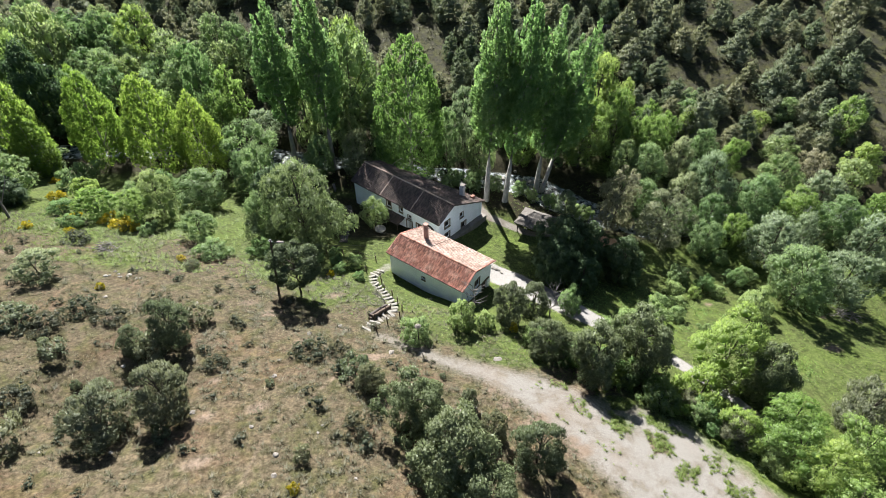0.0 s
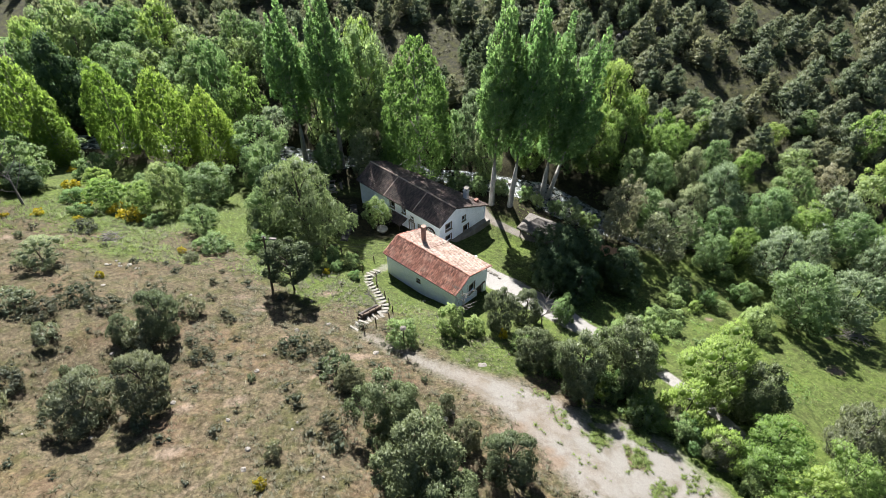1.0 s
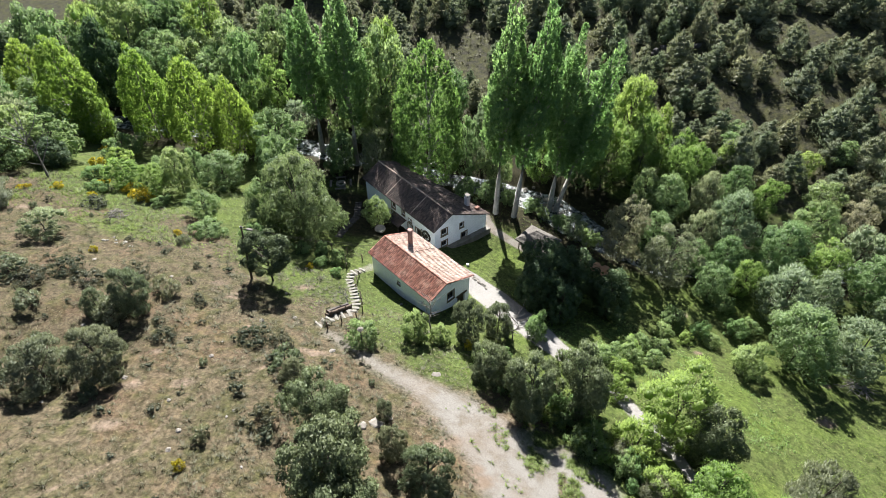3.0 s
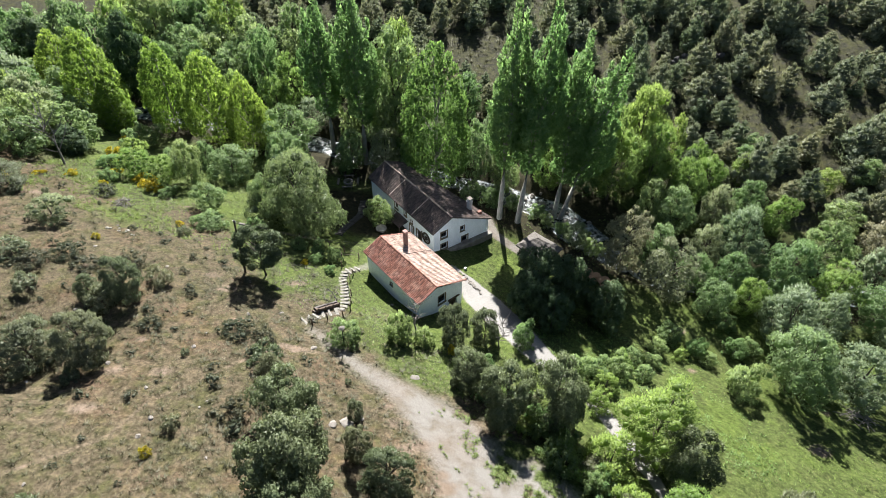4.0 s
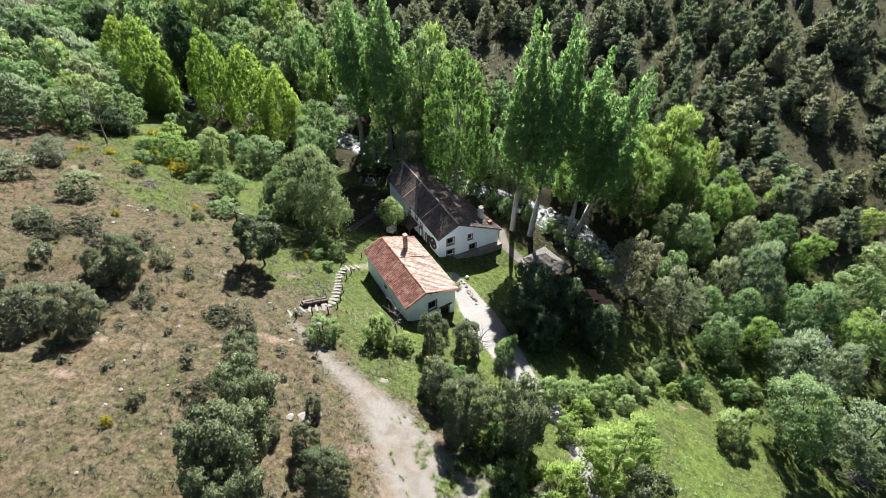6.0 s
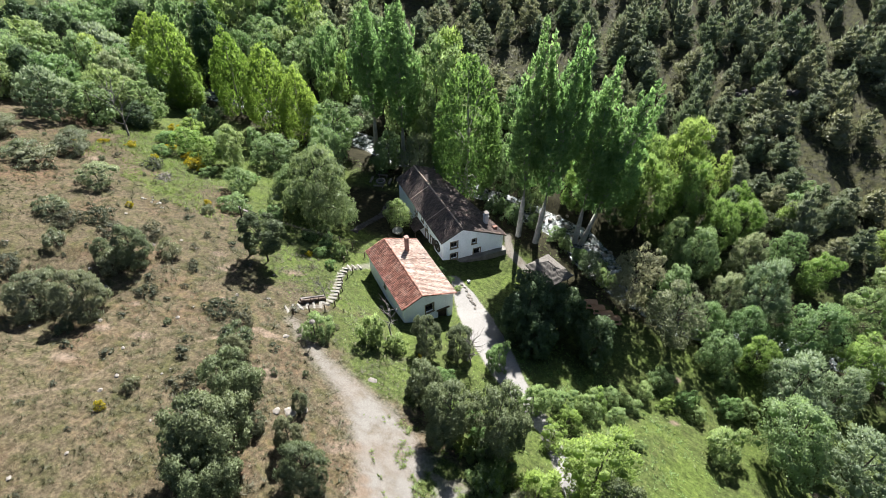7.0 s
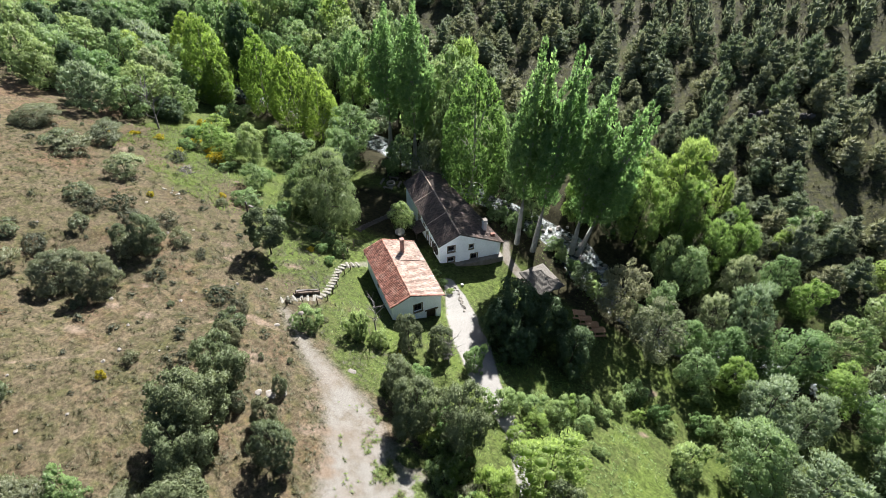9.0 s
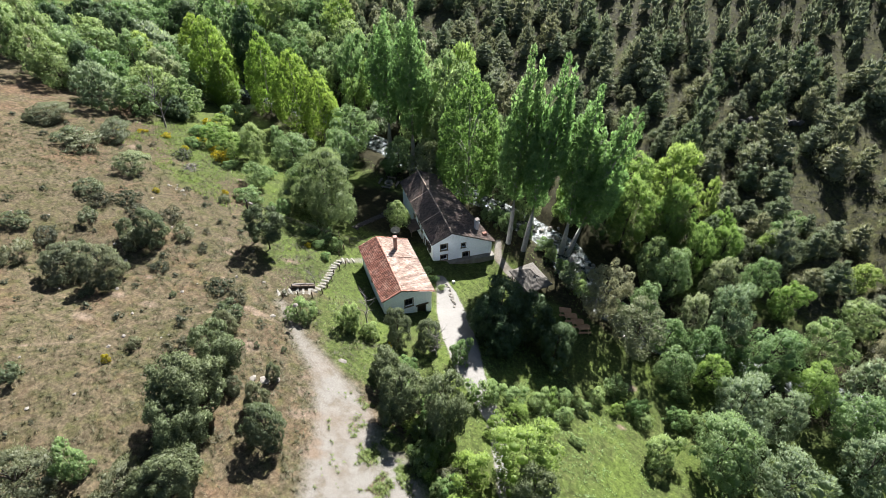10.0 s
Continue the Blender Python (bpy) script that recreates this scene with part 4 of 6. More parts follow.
# kind: lobes, lobe size, sprays, spray length and width, way they point, low, profile, trunk share, ragged, droop, height and radius as built, bark
KINDS = {
    "tall_poplar": (9, 0.0, 21000, 0.34, 0.15, "up", 0.3, None, 0.33, 0.3, 0.0, 32.0, 4.0, "pale"),
    "young_poplar": (170, 0.15, 12500, 0.33, 0.19, "up", 0.1, lambda u: math.sin(math.pi * min(1, 0.17 + u * 0.81)) ** 0.75 * (1.12 - 0.3 * u), 0.2, 0.06, 0.0, 17.0, 4.8, "pale"),
    "column_poplar": (260, 0.12, 22000, 0.33, 0.19, "up", 0.07, lambda u: min(1, 0.6 + u * 1.3) * (1 - max(0, (u - 0.42) / 0.58) ** 1.9) ** 0.62 * 0.98 + 0.03, 0.2, 0.05, 0.0, 25.0, 6.0, "pale"),
    "broad_tree": (38, 0.29, 9000, 0.22, 0.16, "any", 0.08, dome(0.52, 0.5), 0.3, 0.36, 0.0, 9.0, 4.2, "brown"),
    "bright_tree": (44, 0.26, 10000, 0.23, 0.15, "out", 0.08, dome(0.52, 0.5), 0.3, 0.4, 0.0, 10.0, 4.2, "brown"),
    "green_bush": (26, 0.27, 4600, 0.17, 0.11, "out", 0.0, dome(0.38, 0.64), 0.12, 0.45, 0.0, 2.6, 2.0, "brown"),
    "bright_bush": (26, 0.25, 4600, 0.17, 0.11, "out", 0.0, dome(0.38, 0.64), 0.12, 0.5, 0.0, 2.6, 2.0, "brown"),
    "willow": (46, 0.27, 8200, 0.27, 0.14, "out", 0.02, dome(0.46, 0.57), 0.22, 0.36, 0.1, 8.0, 4.3, "brown"),
    "weeping_tree": (60, 0.22, 30000, 0.34, 0.13, "down", 0.08, dome(0.5, 0.52), 0.3, 0.5, 0.5, 15.0, 6.0, "brown"),
    "juniper": (40, 0.27, 13000, 0.22, 0.08, "up", 0.0, dome(0.4, 0.62), 0.12, 0.22, 0.0, 6.0, 2.4, "brown"),
    "small_juniper": (16, 0.34, 1600, 0.16, 0.08, "up", 0.0, dome(0.35, 0.67), 0.12, 0.25, 0.0, 1.8, 1.0, "brown"),
    "holm_oak": (60, 0.24, 19000, 0.20, 0.14, "any", 0.05, dome(0.48, 0.56), 0.2, 0.42, 0.0, 8.0, 3.5, "brown"),
    "lone_oak": (36, 0.26, 13000, 0.17, 0.12, "any", 0.32, dome(0.63, 0.39), 0.3, 0.22, 0.0, 8.0, 2.8, "brown"),
    "pine": (13, 0.0, 4200, 0.30, 0.085, "up", 0.02, None, 0.12, 0.2, 0.0, 7.6, 3.0, "brown"),
    "dark_tree": (60, 0.24, 9500, 0.34, 0.24, "any", 0.05, dome(0.5, 0.52), 0.25, 0.26, 0.05, 12.0, 5.3, "brown"),
    "brown_tree": (44, 0.22, 7500, 0.26, 0.17, "any", 0.12, dome(0.54, 0.48), 0.3, 0.3, 0.0, 10.0, 4.2, "brown"),
    "grey_shrub": (9, 0.42, 620, 0.15, 0.06, "up", 0.0, dome(0.3, 0.72), 0.1, 0.35, 0.0, 1.0, 0.9, "brown"),
    "grey_bush": (24, 0.27, 3200, 0.16, 0.07, "up", 0.0, dome(0.3, 0.72), 0.1, 0.4, 0.0, 1.6, 1.8, "brown"),
    "broom": (9, 0.4, 800, 0.14, 0.07, "up", 0.0, dome(0.4, 0.62), 0.1, 0.3, 0.0, 1.0, 0.7, "brown"),
}
BARKS = {"pale": PALEBARK, "brown": BARK}
CATEGORY = {"green_bush": "bush", "bright_bush": "bush", "grey_bush": "shrub", "grey_shrub": "shrub", "broom": "shrub", "juniper": "bush", "small_juniper": "bush"}
LABELS = {
    "green_bush": "ragged green bush in the long grass", "bright_bush": "fresh yellow-green bush in the long grass",
    "lone_oak": "lone dark holm oak with a bare trunk on the slope",
    "grey_bush": "spreading grey-green bush on the dry slope",
    "tall_poplar": "tall dark green poplar with a pale bare trunk", "column_poplar": "broad column of green poplar behind the house", "young_poplar": "bright yellow-green young poplar in fresh leaf",
    "bright_tree": "fresh yellow-green broadleaf tree by the stream", "broad_tree": "round green broadleaf tree by the stream", "willow": "pale grey-green willow with a round crown",
    "weeping_tree": "large drooping light green tree beside the mill house", "juniper": "dark olive juniper bush on the dry slope",
    "small_juniper": "small olive juniper bush among dry grass", "holm_oak": "grey-green holm oak with a dense crown", "pine": "dull olive juniper tree on the far hillside",
    "dark_tree": "dense dark green tree shading the lawn", "brown_tree": "bronze-brown tree with thin young leaves",
    "grey_shrub": "low grey-green shrub among dry grass", "broom": "broom bush covered in yellow flowers",
}
MODELS = {}


def build_tree(kind, variant):
    count, size, sprays, length, width, way, low, profile, share, ragged, droop, height, radius, bark = KINDS[kind]
    if variant > 2:  # far off: fewer, larger sprays
        sprays, length, width = int(sprays * 0.42), length * 1.45, width * 1.45
    rng = np.random.default_rng(sum(map(ord, kind)) * 7 + variant)
    if kind == "tall_poplar":
        c = spires(rng, count, low)
    elif kind == "pine":
        c = cone_lobes(rng, count)
    else:
        spots = envelope(rng, count, low, lambda u: max(0.02, profile(u) - size * 0.62), ragged)
        tall = {"young_poplar": 0.06, "column_poplar": 0.045}.get(kind, size * radius / height * 0.85)
        k = rng.uniform(0.85, 1.15, count) if "poplar" in kind else rng.uniform(0.55, 1.45, count)
        c = np.column_stack([spots, size * k, tall * k])
    c = c * np.array([radius, radius, height, radius, height])
    if droop == 0 and low < 0.06:
        c[:, 2] = np.maximum(c[:, 2], c[:, 4] * 0.55)
    v, f, nv = foliage(c, sprays, length, width, rng, way, 0.3 if "bush" in kind or kind == "holm_oak" else 0.2 if kind in ("bright_tree", "brown_tree", "pine", "juniper", "weeping_tree") else 0.12, {"brown_tree": 0.4, "tall_poplar": 0.3, "young_poplar": 0.4, "column_poplar": 0.4, "pine": 0.62, "holm_oak": 0.62, "lone_oak": 0.66, "dark_tree": 0.68}.get(kind, 0.52), droop)
    wide = np.percentile(np.hypot(v[:, 0], v[:, 1]), 97)
    fit = np.array([radius / wide, radius / wide, height / np.percentile(v[:, 2], 99.7)])
    v, c[:, :3] = v * fit, c[:, :3] * fit
    crown = fast_mesh("crown", v, f, LEAF[{"small_juniper": "juniper", "grey_bush": "grey_shrub", "green_bush": "broad_tree", "bright_bush": "bright_tree"}.get(kind, kind)], nv)
    thick = 0.012 * height + 0.05 * min(radius, 3) * 0.5 if kind not in ("grey_shrub", "broom", "small_juniper", "grey_bush") else 0.04
    bend = rng.normal(size=(6, 2)) * 0.012 * height
    pts = [(bend[k][0] * k / 5, bend[k][1] * k / 5, height * 0.94 * k / 5 - (0.5 if k == 0 else 0)) for k in range(6)]
    verts, faces = tube(pts, [thick * (1.25 if k == 0 else 1 - 0.17 * k) for k in range(6)], 8)
    for k in range(0 if kind == "pine" else 9 if height > 2 else 4):
        target = c[rng.integers(len(c))]
        u = max(share * 0.8, target[2] / height - 0.22)
        i = min(4, int(u * 5))
        a, b = Vector(pts[i]), Vector(pts[i + 1])
        start = a.lerp(b, min(1, u * 5 - i))
        end = Vector(target[:3])
        mid = start.lerp(end, 0.5) + Vector((0, 0, 0.04 * height))
        tv, tf = tube([start, mid, end], [thick * 0.42, thick * 0.28, thick * 0.1], 5)
        o = len(verts)
        verts += tv
        faces.append((i * 8, o, o + 1))
        faces += [tuple(q + o for q in face) for face in tf]
    return crown, (verts, faces), height, radius, bark


def plant(kind, x, y, h, r, turn=None, lean=(0.0, 0.0), label="", group="", sink=0.1):
    rng = random.Random(int(x * 131 + y * 17 + 9000))
    variant = rng.randrange(3)
    if kind in ("broad_tree", "willow", "bright_tree", "pine") and math.hypot(x - 5, y - 40) > (60 if kind != "pine" else 76):
        variant += 3
    turn = rng.uniform(0, 360) if turn is None else turn
    height, radius = KINDS[kind][11:13]
    squash = 1.0 if "poplar" in kind else rng.uniform(0.85, 1.18)
    m = pose(x, y, gz(x, y) - sink, lean[0], lean[1], 0) @ pose(0, 0, 0, 0, 0, turn) @ Matrix.Diagonal((r / radius * squash, r / radius / squash, h / height, 1))
    if (kind, variant) not in MODELS:
        crown, (tv, tf), height, radius, bark = build_tree(kind, variant)
        name = {"pine": "hillside_juniper", "broom": "broom_bush", "juniper": "juniper_bush", "small_juniper": "juniper_shrub"}.get(kind, kind)
        top = thing(name, m, LABELS[kind], CATEGORY.get(kind, "tree"))
        link_mesh("trunk", tv, tf, BARKS[bark], top, smooth=True)
        leafy = new("crown", crown)
        leafy.parent = top
        MODELS[kind, variant] = top
    else:
        top = copy_thing(MODELS[kind, variant], m)
        top.matrix_basis = m
        top["label"] = LABELS[kind]
        if "group" in top:
            del top["group"]
    return tagged(top, label, "", group)


# poplars round the house
G = "tall poplars by the stream"
plant("tall_poplar", 2.7, 74.2, 34.5, 3.6, group=G)
plant("tall_poplar", 5.8, 74.0, 34.5, 3.6, lean=(-1, 3), group=G)
plant("tall_poplar", 11.3, 77.6, 31.5, 3.7, lean=(0, 1), group=G)
plant("tall_poplar", 12.3, 77.8, 30.0, 3.6, lean=(0, 9), group=G)
plant("tall_poplar", -25.3, 83.7, 33.0, 3.9, group=G)
plant("tall_poplar", -32.9, 85.6, 30.0, 3.8, group=G)
plant("column_poplar", -10.6, 81.0, 25.5, 6.0, label="broad column of bright green poplar behind the house")
plant("broad_tree", -21.8, 90.9, 22.0, 5.6)
G = "young poplars in the meadow"
plant("young_poplar", -79.0, 79.0, 19.0, 5.4, group=G)
plant("young_poplar", -74.5, 77.0, 11.0, 3.6, group=G)
plant("young_poplar", -66.0, 82.5, 18.5, 4.5, group=G)
plant("young_poplar", -55.0, 81.0, 18.0, 5.2, group=G)
plant("young_poplar", -47.0, 80.5, 15.5, 4.0, group=G)
plant("young_poplar", -96.0, 87.0, 16.0, 5.0, group=G)
# trees beside the houses
plant("broad_tree", -26.5, 80.5, 8.0, 3.2)
plant("willow", -20.0, 81.0, 9.0, 3.2)
plant("broad_tree", -33.5, 71.0, 11.0, 3.8)
plant("dark_tree", -29.5, 64.5, 10.0, 3.4)
plant("broad_tree", -37.0, 75.0, 8.0, 3.4)
plant("broad_tree", -28.5, 57.0, 8.0, 2.8)
plant("broad_tree", -4.5, 84.5, 12.0, 3.6)
plant("broad_tree", 1.5, 82.0, 10.0, 3.2)
plant("broad_tree", -15.5, 84.0, 10.0, 3.2)
plant("bright_tree", 9.0, 84.5, 11.0, 3.4)
plant("broad_tree", 15.5, 85.0, 12.0, 3.8)
plant("weeping_tree", -23.2, 57.0, 12.4, 7.2)
plant("broad_tree", -14.9, 65.4, 5.6, 2.2)
plant("dark_tree", 11.6, 55.0, 10.0, 3.6)
plant("dark_tree", 11.2, 51.6, 7.5, 2.6)
plant("dark_tree", 14.4, 50.4, 6.0, 2.4)
plant("dark_tree", 15.8, 56.8, 9.0, 3.2)
plant("dark_tree", 20.6, 54.4, 8.0, 2.9)
plant("lone_oak", -19.8, 42.3, 7.6, 2.8, label="lone dark holm oak with a bare trunk on the slope")
# the near slope
plant("holm_oak", -2.0, 18.3, 8.6, 3.5)
plant("holm_oak", -5.0, 23.2, 7.0, 2.9)
plant("holm_oak", 0.2, 15.6, 7.0, 2.8)
plant("juniper", -29.6, 21.5, 5.4, 2.7)
plant("juniper", -25.3, 23.6, 6.2, 2.4)
plant("juniper", -28.5, 31.6, 5.6, 2.1)
plant("juniper", -31.2, 29.8, 3.4, 1.3)
plant("juniper", 4.8, 20.8, 5.4, 2.2)
plant("juniper", -0.5, 26.2, 3.0, 0.8)
plant("juniper", 1.4, 22.7, 4.0, 1.3)
plant("juniper", -1.9, 22.3, 2.4, 1.0)
plant("juniper", -9.1, 27.4, 3.2, 1.3)
# the hedge below the drive
plant("green_bush", -6.0, 35.3, 2.6, 2.1)
plant("green_bush", -1.3, 38.6, 4.2, 1.8)
plant("juniper", 4.2, 41.3, 6.5, 1.8)
plant("juniper", 7.3, 43.5, 5.4, 1.9)
plant("holm_oak", 7.6, 34.9, 5.0, 2.1)
# the stream side
plant("broad_tree", -44.9, 60.8, 8.0, 3.0)
plant("bright_tree", -46.9, 57.7, 5.4, 2.5)
plant("bright_tree", -52.7, 58.6, 5.0, 3.0)
plant("green_bush", -64.6, 71.6, 4.5, 3.6)
plant("broad_tree", -48.4, 69.1, 6.0, 2.0)
plant("broad_tree", -36.4, 54.0, 4.7, 2.5)
plant("dark_tree", -67.2, 60.6, 4.7, 2.9)
plant("broad_tree", -42.3, 67.4, 6.7, 4.2)
plant("broad_tree", -39.0, 80.5, 10.5, 4.8)
# trees and shrubs of the valley meadow and the stream, right of the lawn
plant("broad_tree", 42.8, 51.4, 9.9, 4.0, label="round free-standing green tree in the meadow")
plant("willow", 43.4, 60.0, 8.6, 4.4)
plant("willow", 48.0, 61.8, 8.0, 3.1)
plant("willow", 38.7, 74.2, 9.9, 4.3)
plant("willow", 34.2, 72.4, 7.8, 2.6)
plant("brown_tree", 28.7, 63.8, 10.4, 3.5)
plant("brown_tree", 22.4, 67.4, 12.0, 3.3)
plant("willow", 15.6, 71.4, 4.8, 2.0)
plant("green_bush", 18.6, 70.6, 3.0, 1.8)
plant("broad_tree", 27.6, 71.0, 8.0, 2.9)
plant("broad_tree", 32.4, 67.0, 7.2, 2.7)
plant("broad_tree", 37.2, 67.8, 7.4, 3.0)
plant("green_bush", 24.8, 69.6, 3.6, 2.2)
plant("bright_tree", 39.1, 63.4, 6.8, 2.2)
plant("broad_tree", 34.8, 62.0, 6.1, 2.5)
plant("broad_tree", 44.8, 70.4, 9.5, 4.3)
plant("bright_tree", 50.6, 68.4, 7.6, 2.9)
plant("willow", 50.0, 53.0, 8.4, 4.2)
plant("willow", 57.5, 60.5, 8.5, 3.8)
plant("broad_tree", 55.8, 66.6, 8.0, 3.4)
plant("willow", 57.0, 73.5, 8.2, 3.4)
plant("broad_tree", 50.6, 76.4, 8.5, 3.3)
plant("bright_tree", 61.5, 68.0, 7.2, 3.0)
plant("broad_tree", 63.0, 77.0, 8.0, 3.4)
plant("bright_tree", 19.3, 83.7, 14.0, 4.4)
plant("bright_tree", 25.2, 86.0, 13.8, 3.8)
plant("bright_tree", 22.7, 92.4, 16.0, 4.6)
plant("bright_tree", 16.6, 89.6, 14.0, 4.8)
plant("bright_tree", 31.0, 84.0, 10.0, 3.1)
plant("broad_tree", 29.0, 77.6, 9.5, 3.3)
plant("broad_tree", 25.6, 78.6, 9.0, 3.0)
plant("willow", 35.6, 81.4, 8.0, 3.0)
plant("broad_tree", 40.7, 94.6, 6.1, 2.6)
plant("bright_tree", 45.0, 82.5, 7.0, 2.6)
plant("broad_tree", 40.5, 84.6, 7.6, 2.8)
plant("green_bush", 29.3, 55.4, 2.6, 1.9)
plant("green_bush", 32.6, 54.2, 2.4, 1.7)
plant("green_bush", 37.2, 48.8, 4.2, 2.6)
plant("green_bush", 37.4, 55.6, 2.6, 1.7)
plant("green_bush", 22.8, 45.2, 2.8, 1.8)
plant("green_bush", 24.4, 48.6, 2.2, 1.6)
plant("green_bush", 17.3, 41.0, 3.8, 2.3)
plant("green_bush", 20.2, 43.4, 2.8, 1.8)
plant("green_bush", 11.7, 44.3, 4.0, 1.7)
plant("bright_tree", 25.5, 34.2, 9.4, 4.0)
plant("holm_oak", 27.8, 31.6, 8.0, 2.7)
plant("bright_bush", 21.6, 30.0, 4.6, 2.7)
plant("bright_tree", 26.5, 23.0, 5.5, 2.9)
plant("bright_tree", 27.8, 18.0, 5.1, 3.0)
plant("bright_bush", 23.6, 25.6, 3.6, 2.2)
plant("juniper", 36.0, 28.3, 7.2, 2.6, label="grey-green juniper tree at the meadow edge")
plant("holm_oak", 16.1, 33.7, 9.4, 3.2)
plant("holm_oak", 11.8, 32.4, 7.2, 2.9)
plant("green_bush", 17.4, 28.8, 3.0, 2.0)
for kind, x, y, h, r in (("green_bush", 25.7, 46.0, 2.0, 1.5), ("bright_bush", 30.6, 52.4, 1.6, 1.3), ("green_bush", 34.0, 53.0, 1.8, 1.5), ("bright_bush", 21.4, 41.6, 2.4, 1.6), ("bright_bush", 20.6, 38.0, 2.6, 1.8),
                         ("green_bush", 28.5, 43.6, 1.2, 1.0), ("green_bush", 27.7, 52.2, 2.0, 1.5), ("bright_bush", 23.2, 46.9, 2.0, 1.6), ("green_bush", 36.5, 60.0, 2.4, 1.6), ("green_bush", 39.2, 56.6, 2.2, 1.5), ("green_bush", 26.9, 49.2, 1.6, 1.4)):
    plant(kind, x, y, h, r, label="leafy green bush at the edge of the meadow", group="meadow bushes")
for x, y, h, r in ((-3.2, 78.4, 3.4, 2.2), (0.4, 77.6, 3.2, 2.0), (4.2, 77.4, 3.0, 1.7), (8.4, 76.8, 2.8, 1.7), (13.4, 73.6, 2.8, 1.5), (10.4, 75.2, 2.4, 1.4), (34.5, 68.6, 4.2, 2.4), (41.0, 69.6, 4.4, 2.6), (46.5, 70.8, 4.6, 2.6), (52.0, 71.8, 4.6, 2.6), (16.8, 73.0, 2.6, 1.5), (-27.6, 79.2, 3.4, 2.2)):
    plant("green_bush", x, y, h, r, label="shaded green bush on the stream bank", group="bushes on the stream bank")
for x, y, h, r in ((27.0, 25.7, 6.0, 3.0), (33.0, 24.0, 5.0, 2.6), (27.7, 20.7, 6.0, 2.8)):
    plant("bright_tree", x, y, h, r, label="fresh yellow-green tree beside the gravel track", group="bright trees by the track")
# mixed trees at the foot of the far hillside
for kind, x, y, h, r in (("broad_tree", 54.5, 85.0, 6.0, 2.9), ("pine", 50.1, 91.0, 6.0, 3.0), ("bright_tree", 54.0, 95.0, 5.0, 2.6), ("pine", 46.1, 96.4, 5.4, 2.6),
                         ("pine", 52.0, 103.0, 6.0, 3.0), ("broad_tree", 42.1, 99.7, 4.6, 2.3), ("pine", 48.3, 101.5, 4.6, 2.4), ("pine", 37.8, 96.2, 5.6, 2.7), ("brown_tree", 58.5, 80.5, 7.0, 3.2),
                         ("pine", 47.0, 88.5, 5.6, 2.7), ("pine", 57.5, 90.0, 6.2, 3.1), ("broad_tree", 35.0, 91.0, 5.4, 2.6), ("pine", 31.5, 98.0, 6.4, 2.9), ("pine", 62.0, 86.0, 6.0, 3.0), ("broad_tree", 60.0, 97.0, 4.6, 2.4)):
    plant(kind, x, y, h, r)
# undergrowth between the gravel and the drive
belt = random.Random(31)
for k in range(26):
    u = k / 25
    x, y = 7.5 + 17.5 * u + belt.uniform(-1.0, 1.0), 38.0 - 14.5 * u + belt.uniform(-1.3, 1.6)
    kind = ("green_bush", "bright_bush", "green_bush", "juniper", "green_bush")[k % 5]
    r = belt.uniform(1.1, 1.9)
    plant(kind, x, y, r * belt.uniform(1.25, 1.7), r, label="low bushy thicket beside the gravel track", group="thicket by the track")
# light saplings at the foot of the hillside
for x, y, h, r in ((22.6, 101.3, 10.0, 2.5), (28.9, 96.1, 9.0, 2.3), (34.3, 87.3, 8.5, 2.4), (40.0, 92.2, 6.0, 2.3), (28.5, 86.3, 8.0, 2.4), (32.4, 91.4, 8.0, 2.0)):
    plant("bright_tree", x, y, h, r)

# trees along the stream, left of the houses
plant("broad_tree", -102.6, 84.8, 9.6, 6.5)
plant("bright_tree", -110.6, 83.3, 10.4, 6.5)
plant("dark_tree", -109.1, 75.3, 11.3, 6.5)
plant("willow", -101.1, 76.8, 12.1, 6.5)
plant("broad_tree", -75.0, 60.9, 8.0, 5.2)
plant("broad_tree", -79.6, 55.9, 10.0, 4.7)
plant("broad_tree", -119.6, 89.4, 11.2, 5.4)
plant("broad_tree", -112.9, 88.2, 12.2, 5.4)
plant("dark_tree", -111.6, 94.9, 13.2, 5.4)
plant("broad_tree", -118.4, 96.2, 14.1, 5.4)
plant("broad_tree", -84.7, 76.1, 7.2, 4.4)
plant("willow", -89.1, 72.3, 9.0, 4.0)
plant("broad_tree", -74.6, 77.5, 5.6, 4.2)
plant("broad_tree", -79.1, 74.2, 7.0, 3.8)
plant("broad_tree", -71.0, 107.7, 8.8, 4.7)
plant("broad_tree", -76.2, 110.7, 9.6, 4.7)
plant("broad_tree", -79.2, 105.5, 10.3, 4.7)
plant("broad_tree", -74.1, 102.5, 11.1, 4.7)
plant("broad_tree", -63.5, 102.9, 9.6, 4.3)
plant("broad_tree", -62.3, 97.5, 10.4, 4.3)
plant("broad_tree", -57.0, 98.7, 11.3, 4.3)
plant("broad_tree", -58.2, 104.0, 12.1, 4.3)
plant("broad_tree", -55.7, 108.2, 9.6, 4.0)
plant("broad_tree", -50.7, 107.3, 10.4, 4.0)
plant("broad_tree", -49.8, 112.3, 11.3, 4.0)
plant("broad_tree", -54.9, 113.2, 12.1, 4.0)
plant("broad_tree", -51.4, 95.5, 16.0, 3.3)
plant("bright_tree", -47.0, 96.4, 12.0, 4.1)
plant("bright_tree", -47.2, 91.0, 11.0, 4.2)
plant("bright_tree", -23.7, 99.1, 19.0, 5.0)
plant("broad_tree", -91.9, 93.0, 19.0, 5.3)
plant("dark_tree", -80.5, 90.9, 19.0, 4.9)
plant("broad_tree", -81.9, 102.8, 9.6, 4.3)
plant("bright_tree", -82.5, 97.3, 10.4, 4.3)
plant("broad_tree", -77.0, 96.7, 11.3, 4.3)
